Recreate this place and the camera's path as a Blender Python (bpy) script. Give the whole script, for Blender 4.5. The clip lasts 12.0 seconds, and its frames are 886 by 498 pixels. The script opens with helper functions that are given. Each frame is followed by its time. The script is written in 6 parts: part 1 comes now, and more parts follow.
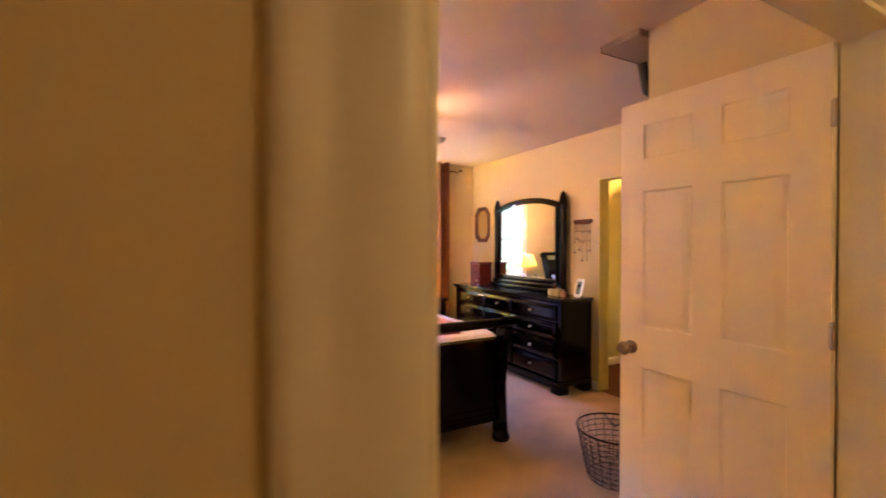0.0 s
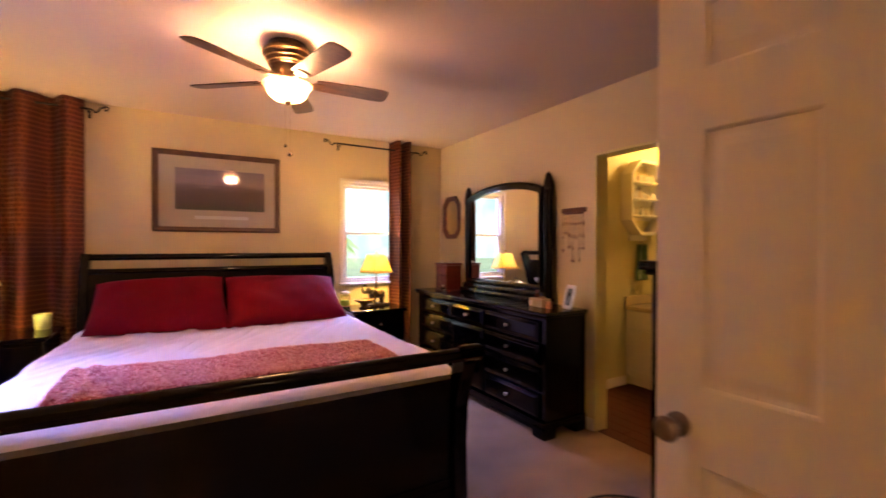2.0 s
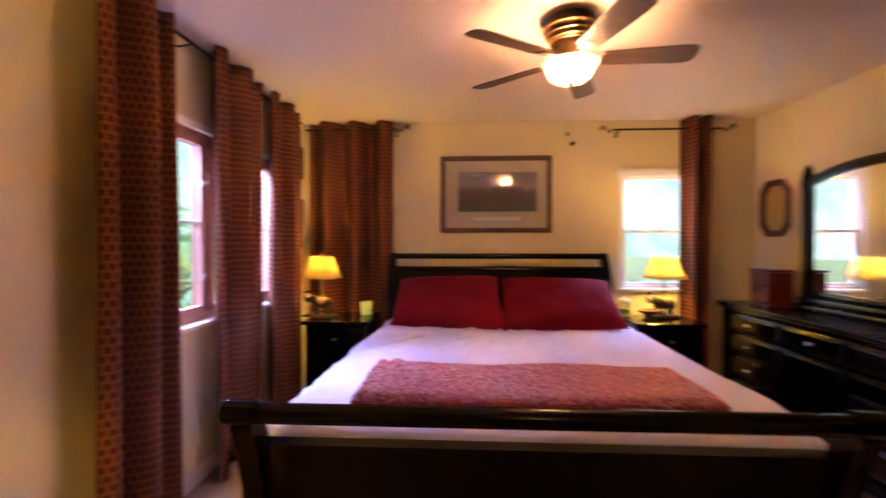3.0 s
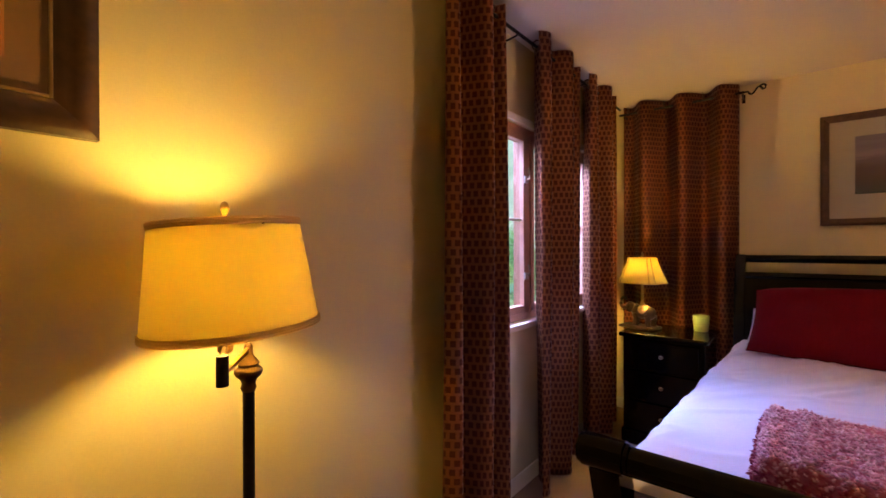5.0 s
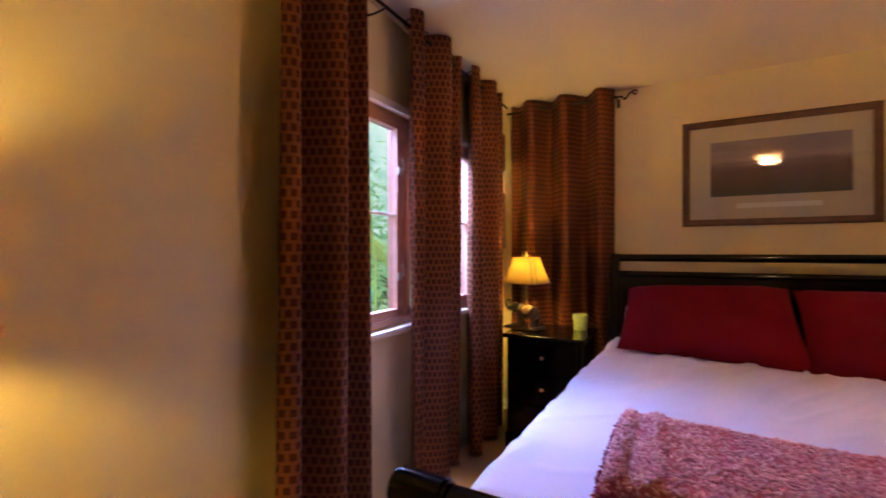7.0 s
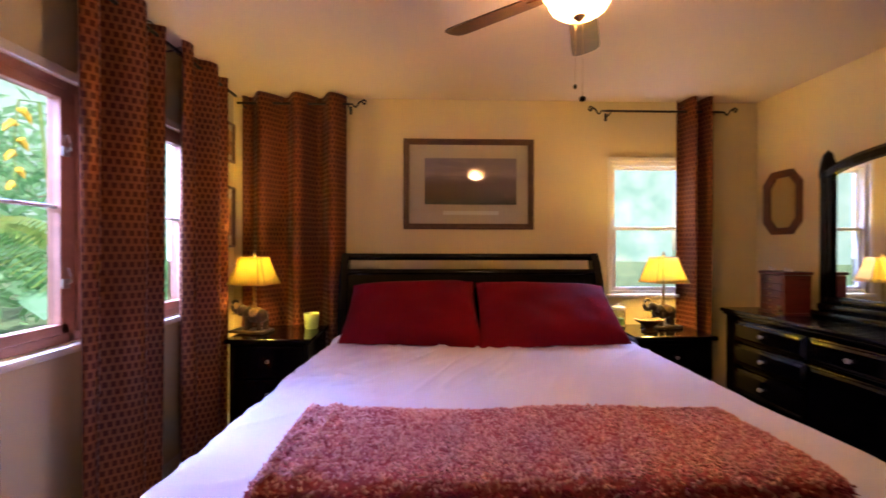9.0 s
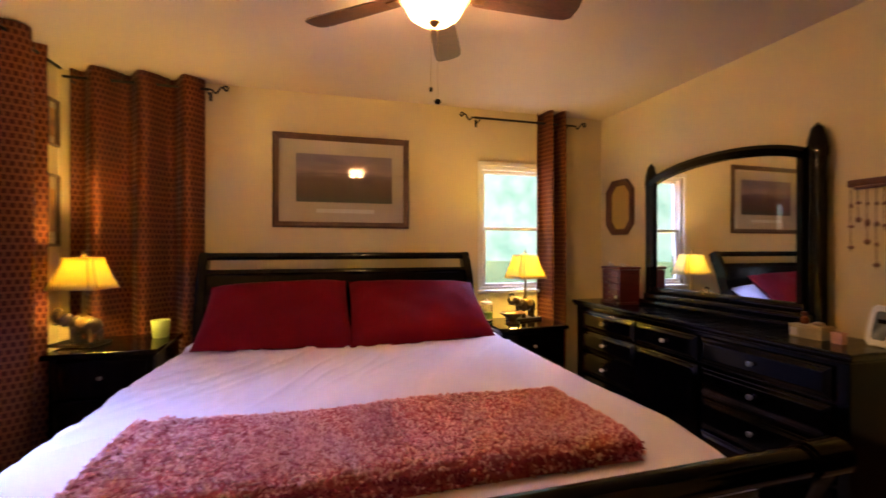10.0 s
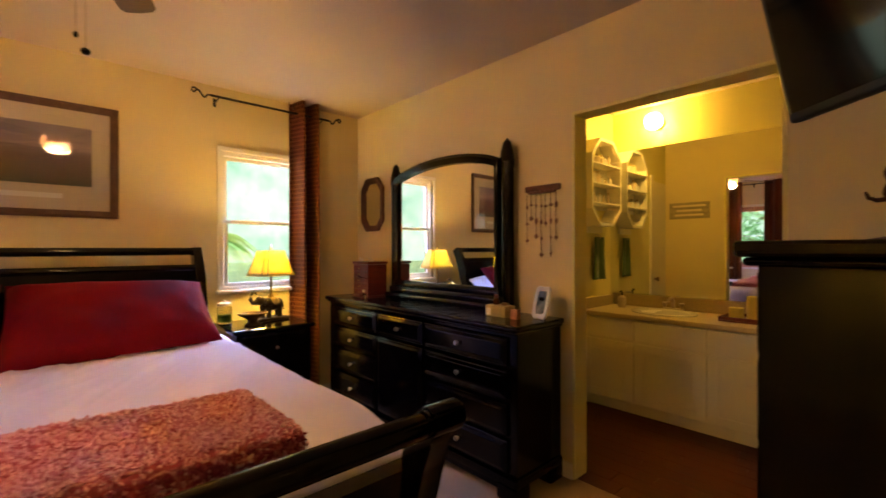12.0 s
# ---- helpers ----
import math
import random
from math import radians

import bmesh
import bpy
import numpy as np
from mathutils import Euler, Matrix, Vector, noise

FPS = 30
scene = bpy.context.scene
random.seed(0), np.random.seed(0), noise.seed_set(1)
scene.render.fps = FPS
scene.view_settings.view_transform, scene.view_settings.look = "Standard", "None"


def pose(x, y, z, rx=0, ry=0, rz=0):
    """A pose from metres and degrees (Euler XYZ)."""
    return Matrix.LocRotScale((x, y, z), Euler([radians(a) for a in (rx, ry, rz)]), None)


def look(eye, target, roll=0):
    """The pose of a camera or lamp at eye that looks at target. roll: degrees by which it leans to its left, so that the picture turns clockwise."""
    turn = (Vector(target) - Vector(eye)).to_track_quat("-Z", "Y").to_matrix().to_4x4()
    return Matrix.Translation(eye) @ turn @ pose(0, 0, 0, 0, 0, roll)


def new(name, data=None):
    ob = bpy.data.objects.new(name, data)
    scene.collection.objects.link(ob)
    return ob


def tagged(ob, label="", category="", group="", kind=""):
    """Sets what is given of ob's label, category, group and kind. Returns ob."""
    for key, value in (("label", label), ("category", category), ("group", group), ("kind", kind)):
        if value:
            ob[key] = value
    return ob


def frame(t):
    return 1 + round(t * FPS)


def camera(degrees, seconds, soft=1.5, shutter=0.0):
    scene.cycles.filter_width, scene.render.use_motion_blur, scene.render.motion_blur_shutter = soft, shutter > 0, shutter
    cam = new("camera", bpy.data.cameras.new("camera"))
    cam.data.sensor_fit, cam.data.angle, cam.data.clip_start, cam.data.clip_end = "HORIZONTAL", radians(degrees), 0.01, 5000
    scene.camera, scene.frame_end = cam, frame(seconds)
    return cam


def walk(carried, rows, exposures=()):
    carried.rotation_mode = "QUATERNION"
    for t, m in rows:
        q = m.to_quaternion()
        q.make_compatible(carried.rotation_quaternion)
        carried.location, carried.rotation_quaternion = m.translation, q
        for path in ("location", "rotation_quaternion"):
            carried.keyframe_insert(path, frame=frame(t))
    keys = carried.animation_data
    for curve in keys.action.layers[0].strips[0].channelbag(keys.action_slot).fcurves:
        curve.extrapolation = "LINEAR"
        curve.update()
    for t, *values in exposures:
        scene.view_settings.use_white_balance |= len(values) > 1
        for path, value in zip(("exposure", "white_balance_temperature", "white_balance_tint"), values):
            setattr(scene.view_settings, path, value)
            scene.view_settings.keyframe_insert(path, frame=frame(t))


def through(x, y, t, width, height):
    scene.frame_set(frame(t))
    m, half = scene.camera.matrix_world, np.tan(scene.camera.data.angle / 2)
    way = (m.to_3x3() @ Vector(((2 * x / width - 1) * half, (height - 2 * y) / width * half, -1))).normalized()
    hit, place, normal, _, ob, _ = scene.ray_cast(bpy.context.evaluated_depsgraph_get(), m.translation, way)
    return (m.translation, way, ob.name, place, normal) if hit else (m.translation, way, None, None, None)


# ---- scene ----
cam = camera(91.5, 12.0, shutter=0.5)
PATH = [
    (0, (0.027, -0.109, 1.39), (0.982, 1.648, 1.373), 0.1),
    (0.5, (0.305, 0.05, 1.386), (1.416, 1.713, 1.372), -0.2),
    (1, (0.52, 0.234, 1.362), (1.65, 1.884, 1.348), -0.1),
    (1.5, (0.653, 0.432, 1.361), (1.78, 2.084, 1.348), 0.0),
    (2, (0.741, 0.648, 1.362), (1.758, 2.37, 1.344), 0.1),
    (2.5, (0.744, 0.841, 1.359), (1.3, 2.762, 1.344), 0.1),
    (3, (0.711, 1.026, 1.382), (0.607, 3.023, 1.353), -0.0),
    (3.5, (0.626, 1.185, 1.381), (0.027, 3.093, 1.358), -0.5),
    (3.7, (0.559, 1.221, 1.366), (-0.179, 3.08, 1.347), -0.1),
    (5.3, (0.352, 1.325, 1.344), (-0.946, 2.847, 1.336), -0.4),
    (5.5, (0.338, 1.358, 1.346), (-0.959, 2.881, 1.336), -0.5),
    (6, (0.366, 1.457, 1.346), (-0.932, 2.979, 1.338), -0.6),
    (6.5, (0.407, 1.551, 1.335), (-0.789, 3.153, 1.33), -0.3),
    (7, (0.441, 1.622, 1.315), (-0.51, 3.381, 1.322), -0.1),
    (8.8, (0.669, 1.667, 1.334), (0.629, 3.667, 1.327), 0.1),
    (9, (0.691, 1.656, 1.336), (0.749, 3.655, 1.327), 0.1),
    (9.5, (0.751, 1.645, 1.325), (1.059, 3.621, 1.32), 0.0),
    (10, (0.81, 1.632, 1.32), (1.362, 3.555, 1.316), 0.0),
    (10.5, (0.866, 1.615, 1.318), (1.66, 3.45, 1.312), 0.1),
    (11, (0.947, 1.59, 1.296), (1.969, 3.309, 1.29), 0.0),
    (11.5, (1.052, 1.559, 1.287), (2.264, 3.15, 1.284), 0.0),
    (12, (1.155, 1.525, 1.279), (2.507, 2.998, 1.277), -0.1),
]
EXPOSURES = [(0.0, 2.62, 6500, 26), (1.0, 1.96, 6700, 35), (2.0, 1.54, 6700, 37), (3.0, 1.40, 6700, 30), (5.5, 0.66, 7200, 19), (7.0, 0.80, 6900, 22), (9.0, 1.09, 7000, 20), (12.0, 1.25, 8300, 11)]
walk(cam, [(t, look(eye, target, roll)) for t, eye, target, roll in PATH], EXPOSURES)

# ---- world and lights ----
world = bpy.data.worlds.new("sky")
scene.world = world
world.use_nodes = True
wn = world.node_tree.nodes
sky = wn.new("ShaderNodeTexSky")
sky.sky_type, sky.sun_disc = "NISHITA", False
sky.sun_elevation, sky.sun_rotation = radians(48), radians(135)
world.node_tree.links.new(sky.outputs[0], wn["Background"].inputs[0])
wn["Background"].inputs[1].default_value = 0.15

sun = new("sun", bpy.data.lights.new("sun", "SUN"))
sun.data.energy, sun.data.angle, sun.data.color = 5.0, radians(0.5), (1.0, 0.97, 0.93)
sun.rotation_euler = Euler((radians(42), 0, radians(45)))


def bulb(name, place, watts, colour, radius=0.03):
    lamp = new(name, bpy.data.lights.new(name, "POINT"))
    lamp.data.energy, lamp.data.color, lamp.data.shadow_soft_size = watts, colour, radius
    lamp.location = place
    return lamp


def window_light(name, where, wide, high, watts, colour):
    lamp = new(name, bpy.data.lights.new(name, "AREA"))
    lamp.data.shape, lamp.data.size, lamp.data.size_y = "RECTANGLE", wide, high
    lamp.data.energy, lamp.data.color = watts, colour
    lamp.matrix_world = where
    return lamp


WARM = (1.0, 0.70, 0.16)
for turn in (30, 150, 270):
    bulb("fan_bulb", (1.23 + 0.045 * math.cos(radians(turn)), 3.21 + 0.045 * math.sin(radians(turn)), 2.205), 10.4, (1.0, 0.63, 0.29), 0.05)
bulb("floor_lamp_bulb", (-0.592, 1.717, 1.290), 12.0, WARM, 0.045)
bulb("bedside_bulb", (-0.497, 4.60, 1.20), 20.0, WARM)
bulb("bedside_bulb", (2.368, 4.715, 1.20), 14.0, WARM)
bulb("vanity_bulb", (4.86, 2.98, 2.33), 19, (1.0, 0.66, 0.17), 0.05)
# added fill light without a fixture, brightens the hallway wall and open door
bulb("hall_fill", (1.45, -0.90, 2.30), 3.2, (1.0, 0.73, 0.31), 0.08)
DAY = (0.28, 0.42, 1.0)
window_light("daylight", look((-1.45, 3.68, 2.62), (0.7, 3.5, 0.9)), 1.5, 0.7, 390, DAY)
window_light("daylight", look((2.45, 5.62, 2.55), (1.9, 4.0, 0.8)), 0.8, 0.6, 130, DAY)

# ---- materials ----
def mat(name, base, rough=0.6, grain=60.0, vary=0.08, bump=0.1, metal=0.0, second=None, broad=2.5, stretch=(1, 1, 1), coat=0.0, sheen=0.0, relief=0.002):
    """A surface with a fine grain and broad variation, in real-world size."""
    m = bpy.data.materials.new(name)
    m.use_nodes = True
    n, link = m.node_tree.nodes, m.node_tree.links
    b = n["Principled BSDF"]
    b.inputs["Roughness"].default_value, b.inputs["Metallic"].default_value = rough, metal
    b.inputs["Coat Weight"].default_value, b.inputs["Sheen Weight"].default_value = coat, sheen
    pos = n.new("ShaderNodeTexCoord")
    mp = n.new("ShaderNodeMapping")
    mp.inputs["Scale"].default_value = stretch
    link.new(pos.outputs["Object"], mp.inputs[0])
    fine, wide = n.new("ShaderNodeTexNoise"), n.new("ShaderNodeTexNoise")
    fine.inputs["Scale"].default_value, fine.inputs["Detail"].default_value = grain, 4
    wide.inputs["Scale"].default_value, wide.inputs["Detail"].default_value = broad, 3
    link.new(mp.outputs[0], fine.inputs[0]), link.new(mp.outputs[0], wide.inputs[0])
    dark = second or tuple(c * (1 - 2.2 * vary) for c in base)
    light = tuple(min(1, c * (1 + vary)) for c in base)
    mix1 = n.new("ShaderNodeMix")
    mix1.data_type = "RGBA"
    add = n.new("ShaderNodeMath")
    add.operation = "MULTIPLY_ADD"
    add.inputs[1].default_value, add.inputs[2].default_value = 0.5, 0.0
    link.new(fine.outputs[0], add.inputs[0])
    half = n.new("ShaderNodeMath")
    half.operation = "MULTIPLY_ADD"
    half.inputs[1].default_value = 0.5
    link.new(wide.outputs[0], half.inputs[0]), link.new(add.outputs[0], half.inputs[2])
    ramp = n.new("ShaderNodeMapRange")
    ramp.inputs[1].default_value, ramp.inputs[2].default_value = 0.3, 0.7
    link.new(half.outputs[0], ramp.inputs[0])
    mix1.inputs["A"].default_value, mix1.inputs["B"].default_value = (*dark, 1), (*light, 1)
    link.new(ramp.outputs[0], mix1.inputs["Factor"])
    link.new(mix1.outputs["Result"], b.inputs["Base Color"])
    rr = n.new("ShaderNodeMapRange")
    rr.inputs[3].default_value, rr.inputs[4].default_value = max(0.02, rough - 0.08), min(1, rough + 0.08)
    link.new(wide.outputs[0], rr.inputs[0]), link.new(rr.outputs[0], b.inputs["Roughness"])
    if bump:
        bp = n.new("ShaderNodeBump")
        bp.inputs["Strength"].default_value, bp.inputs["Distance"].default_value = bump, relief
        link.new(fine.outputs[0], bp.inputs["Height"]), link.new(bp.outputs[0], b.inputs["Normal"])
    return m


def shade_cloth(name, colour, through=0.6, clear=0.0):
    """Lamp cloth or glass that lets light through."""
    m = bpy.data.materials.new(name)
    m.use_nodes = True
    n, link = m.node_tree.nodes, m.node_tree.links
    b = n["Principled BSDF"]
    b.inputs["Base Color"].default_value, b.inputs["Roughness"].default_value = (*colour, 1), 0.7
    tr = n.new("ShaderNodeBsdfTranslucent")
    tr.inputs[0].default_value = (*colour, 1)
    w = n.new("ShaderNodeTexWave")
    w.inputs["Scale"].default_value, w.inputs["Distortion"].default_value = 160, 3
    bp = n.new("ShaderNodeBump")
    bp.inputs["Strength"].default_value, bp.inputs["Distance"].default_value = 0.15, 0.001
    link.new(w.outputs[1], bp.inputs["Height"]), link.new(bp.outputs[0], b.inputs["Normal"])
    mx = n.new("ShaderNodeMixShader")
    mx.inputs[0].default_value = through
    link.new(b.outputs[0], mx.inputs[1]), link.new(tr.outputs[0], mx.inputs[2])
    if clear:
        ct, cm = n.new("ShaderNodeBsdfTransparent"), n.new("ShaderNodeMixShader")
        cm.inputs[0].default_value = clear
        link.new(mx.outputs[0], cm.inputs[1]), link.new(ct.outputs[0], cm.inputs[2])
        link.new(cm.outputs[0], n["Material Output"].inputs[0])
    else:
        link.new(mx.outputs[0], n["Material Output"].inputs[0])
    return m


def glowing(name, colour, strength):
    m = bpy.data.materials.new(name)
    m.use_nodes = True
    b = m.node_tree.nodes["Principled BSDF"]
    b.inputs["Base Color"].default_value = (*colour, 1)
    b.inputs["Emission Color"].default_value, b.inputs["Emission Strength"].default_value = (*colour, 1), strength
    return m


def glass(name, rough=0.0):
    m = bpy.data.materials.new(name)
    m.use_nodes = True
    b = m.node_tree.nodes["Principled BSDF"]
    b.inputs["Roughness"].default_value, b.inputs["IOR"].default_value = rough, 1.45
    b.inputs["Transmission Weight"].default_value = 1.0
    return m


def mirror_glass(name):
    m = bpy.data.materials.new(name)
    m.use_nodes = True
    b = m.node_tree.nodes["Principled BSDF"]
    b.inputs["Base Color"].default_value = (0.86, 0.88, 0.88, 1)
    b.inputs["Metallic"].default_value, b.inputs["Roughness"].default_value = 1.0, 0.015
    return m


def damask(name, ground, figure, sx=26.0, sy=20.0):
    """Woven cloth with a small staggered lattice figure, laid by the cloth's own length and height in metres."""
    m = mat(name, ground, 0.75, 300, 0.12, 0.25)
    n, link = m.node_tree.nodes, m.node_tree.links
    b = n["Principled BSDF"]
    uv = n.new("ShaderNodeUVMap")
    br = n.new("ShaderNodeTexBrick")
    br.offset, br.squash = 0.5, 1.0
    br.inputs["Color1"].default_value = br.inputs["Color2"].default_value = (0, 0, 0, 1)
    br.inputs["Mortar"].default_value = (1, 1, 1, 1)
    br.inputs["Scale"].default_value, br.inputs["Mortar Size"].default_value = 1.0, 0.0062
    br.inputs["Mortar Smooth"].default_value = 0.2
    br.inputs["Brick Width"].default_value, br.inputs["Row Height"].default_value = 1.0 / sx, 1.0 / sy
    link.new(uv.outputs[0], br.inputs[0])
    old = b.inputs["Base Color"].links[0].from_socket
    mx = n.new("ShaderNodeMix")
    mx.data_type = "RGBA"
    link.new(br.outputs["Color"], mx.inputs["Factor"])
    link.new(old, mx.inputs["A"])
    mx.inputs["B"].default_value = (*figure, 1)
    link.new(mx.outputs["Result"], b.inputs["Base Color"])
    rg = n.new("ShaderNodeMapRange")
    rg.inputs[3].default_value, rg.inputs[4].default_value = 0.8, 0.33
    link.new(br.outputs["Color"], rg.inputs[0]), link.new(rg.outputs[0], b.inputs["Roughness"])
    tr, ms = n.new("ShaderNodeBsdfTranslucent"), n.new("ShaderNodeMixShader")
    b.inputs["Specular IOR Level"].default_value = 0.2
    sheen = n.new("ShaderNodeMapRange")
    sheen.inputs[4].default_value = 0.5
    link.new(br.outputs["Color"], sheen.inputs[0]), link.new(sheen.outputs[0], b.inputs["Metallic"])
    tr.inputs[0].default_value, ms.inputs[0].default_value = (0.50, 0.16, 0.05, 1), 0.07
    link.new(b.outputs[0], ms.inputs[1]), link.new(tr.outputs[0], ms.inputs[2])
    link.new(ms.outputs[0], n["Material Output"].inputs[0])
    return m


M_WALL = mat("cream_wall_paint", (0.70, 0.575, 0.33), 0.62, 130, 0.02, 0.25, broad=1.2)
M_BATHWALL = mat("pale_yellow_paint", (0.74, 0.66, 0.29), 0.5, 130, 0.02, 0.2, broad=1.2)
M_CEIL = mat("ceiling_paint", (0.64, 0.50, 0.405), 0.8, 90, 0.03, 0.35, broad=1.0)
M_TRIM = mat("white_trim_paint", (0.80, 0.74, 0.62), 0.4, 80, 0.02, 0.08)
M_DOOR = mat("door_paint", (0.86, 0.76, 0.58), 0.42, 50, 0.02, 0.18, stretch=(6, 6, 0.4))
M_CARPET = mat("beige_carpet", (0.34, 0.215, 0.13), 0.95, 260, 0.22, 0.9, broad=3, sheen=0.2, relief=0.006)
M_WOODFLOOR = mat("brown_floor_board", (0.088, 0.019, 0.007), 0.48, 30, 0.16, 0.12, stretch=(14, 1, 1))
M_DARK = mat("espresso_wood", (0.0018, 0.0010, 0.0017), 0.12, 25, 0.2, 0.03, stretch=(3, 3, 12))
M_DARK.node_tree.nodes["Principled BSDF"].inputs["Specular IOR Level"].default_value = 0.26
M_DARKTOP = mat("polished_espresso_top", (0.0022, 0.0013, 0.0020), 0.2, 25, 0.2, 0.03, stretch=(3, 12, 3))
M_CHERRY = mat("cherry_wood", (0.15, 0.018, 0.013), 0.3, 25, 0.25, 0.05, stretch=(2, 2, 12), coat=0.2)
M_SHEET = mat("white_bedspread", (0.73, 0.69, 0.85), 0.85, 220, 0.03, 0.3, broad=3)
M_RED = mat("crimson_pillowcase", (0.135, 0.0016, 0.009), 0.8, 260, 0.12, 0.2, broad=6)
M_THROW = mat("rose_chenille", (0.46, 0.13, 0.16), 0.95, 70, 0.2, 0.9, second=(0.30, 0.06, 0.085), broad=26, relief=0.01)
M_NAP = mat("rose_chenille_knots", (0.66, 0.25, 0.27), 0.95, 70, 0.1, 0)
nn, ll = M_NAP.node_tree.nodes, M_NAP.node_tree.links
geo, pick = nn.new("ShaderNodeNewGeometry"), nn.new("ShaderNodeValToRGB")
stops = pick.color_ramp.elements
stops[0].color, stops[1].color = (0.54, 0.190, 0.230, 1), (0.82, 0.51, 0.52, 1)
stops.new(0.55).color = (0.70, 0.345, 0.375, 1)
ll.new(geo.outputs["Random Per Island"], pick.inputs[0])
ll.new(pick.outputs[0], nn["Principled BSDF"].inputs["Base Color"])
M_FRINGE = mat("crimson_edge_yarn", (0.36, 0.055, 0.095), 0.95, 70, 0.25, 0)
for soft in (M_NAP, M_FRINGE, M_SHEET, M_RED, M_THROW, M_CARPET, M_WOODFLOOR):
    soft.node_tree.nodes["Principled BSDF"].inputs["Specular IOR Level"].default_value = 0.12
M_KNOB = mat("antique_nickel", (0.30, 0.22, 0.16), 0.3, 60, 0.15, 0.05, metal=1.0)
M_IRON = mat("dark_iron", (0.03, 0.02, 0.016), 0.42, 60, 0.2, 0.1, metal=0.8)
M_BRONZE = mat("bronze", (0.16, 0.09, 0.05), 0.35, 40, 0.25, 0.1, metal=0.9)
M_BRASS = mat("aged_brass", (0.45, 0.30, 0.14), 0.3, 40, 0.2, 0.08, metal=1.0)
M_NICKEL = mat("satin_nickel", (0.55, 0.48, 0.42), 0.3, 60, 0.08, 0.05, metal=1.0)
M_BLADE = mat("walnut_fan_blade", (0.10, 0.045, 0.03), 0.45, 20, 0.3, 0.08, stretch=(2, 14, 2))
M_CURTAIN = damask("rust_damask", (0.074, 0.0140, 0.0080), (0.235, 0.083, 0.034), 35.0, 28.0)
M_SHADE = shade_cloth("cream_lamp_shade", (0.80, 0.665, 0.25), 0.37)
M_BELLSHADE = shade_cloth("thin_cream_shade", (0.86, 0.72, 0.30), 0.66)
M_SHADETRIM = shade_cloth("shade_edging", (0.80, 0.60, 0.30), 0.45)
M_BOWL = shade_cloth("alabaster_glass", (0.85, 0.64, 0.36), 0.65, 0.50)
M_GLASS = glass("window_glass")
M_MIRROR = mirror_glass("mirror_glass")
M_OLDMIRROR = mirror_glass("aged_mirror_glass")
M_OLDMIRROR.node_tree.nodes["Principled BSDF"].inputs["Base Color"].default_value = (0.85, 0.78, 0.58, 1)
M_OLDMIRROR.node_tree.nodes["Principled BSDF"].inputs["Roughness"].default_value = 0.12
M_WHITE = mat("white_cabinet_paint", (0.80, 0.75, 0.62), 0.4, 60, 0.02, 0.06)
M_WINFRAME = mat("mahogany_window_frame", (0.52, 0.24, 0.15), 0.4, 40, 0.15, 0.08, stretch=(4, 4, 10))

# ---- building blocks ----
def box(bm, a, b, bevel=0.0):
    """A block between two corners, with softened edges."""
    lo, hi = [min(p, q) for p, q in zip(a, b)], [max(p, q) for p, q in zip(a, b)]
    size = [q - p for p, q in zip(lo, hi)]
    mid = [(p + q) / 2 for p, q in zip(lo, hi)]
    made = bmesh.ops.create_cube(bm, size=1, matrix=Matrix.Translation(mid) @ Matrix.Diagonal((*size, 1)))
    if bevel > 0:
        edges = list({e for v in made["verts"] for e in v.link_edges})
        bmesh.ops.bevel(bm, geom=edges, offset=min(bevel, min(size) * 0.45), segments=2, profile=0.5, affect="EDGES")
    return bm


def ring(bm, points, radius, sides=10, closed=False):
    """A round bar along a line of points; radius may be a list."""
    points = [Vector(p) for p in points]
    count = len(points)
    rows = []
    for i, p in enumerate(points):
        before = points[i - 1] if i or closed else p
        after = points[(i + 1) % count] if i + 1 < count or closed else p
        way = (after - before).normalized()
        side = way.cross(Vector((0, 0, 1)) if abs(way.z) < 0.9 else Vector((1, 0, 0))).normalized()
        up = side.cross(way)
        r = radius[i] if isinstance(radius, (list, tuple)) else radius
        rows.append([bm.verts.new(p + r * (math.cos(2 * math.pi * k / sides) * side + math.sin(2 * math.pi * k / sides) * up)) for k in range(sides)])
    for i in range(count if closed else count - 1):
        a, b = rows[i], rows[(i + 1) % count]
        for k in range(sides):
            bm.faces.new((a[k], a[(k + 1) % sides], b[(k + 1) % sides], b[k]))
    if not closed:
        bm.faces.new(rows[0][::-1]), bm.faces.new(rows[-1])
    return bm


def lathe(bm, profile, place=(0, 0, 0), sides=32, sx=1.0, sy=1.0):
    """A turned shape from (radius, height) pairs."""
    rows = []
    for r, z in profile:
        if r < 1e-5:
            rows.append([bm.verts.new((place[0], place[1], place[2] + z))])
        else:
            rows.append([bm.verts.new((place[0] + sx * r * math.cos(2 * math.pi * k / sides), place[1] + sy * r * math.sin(2 * math.pi * k / sides), place[2] + z)) for k in range(sides)])
    for a, b in zip(rows, rows[1:]):
        for k in range(sides):
            j = (k + 1) % sides
            if len(a) == 1 and len(b) == 1:
                continue
            if len(a) == 1:
                bm.faces.new((a[0], b[j], b[k]))
            elif len(b) == 1:
                bm.faces.new((a[k], a[j], b[0]))
            else:
                bm.faces.new((a[k], a[j], b[j], b[k]))
    return bm


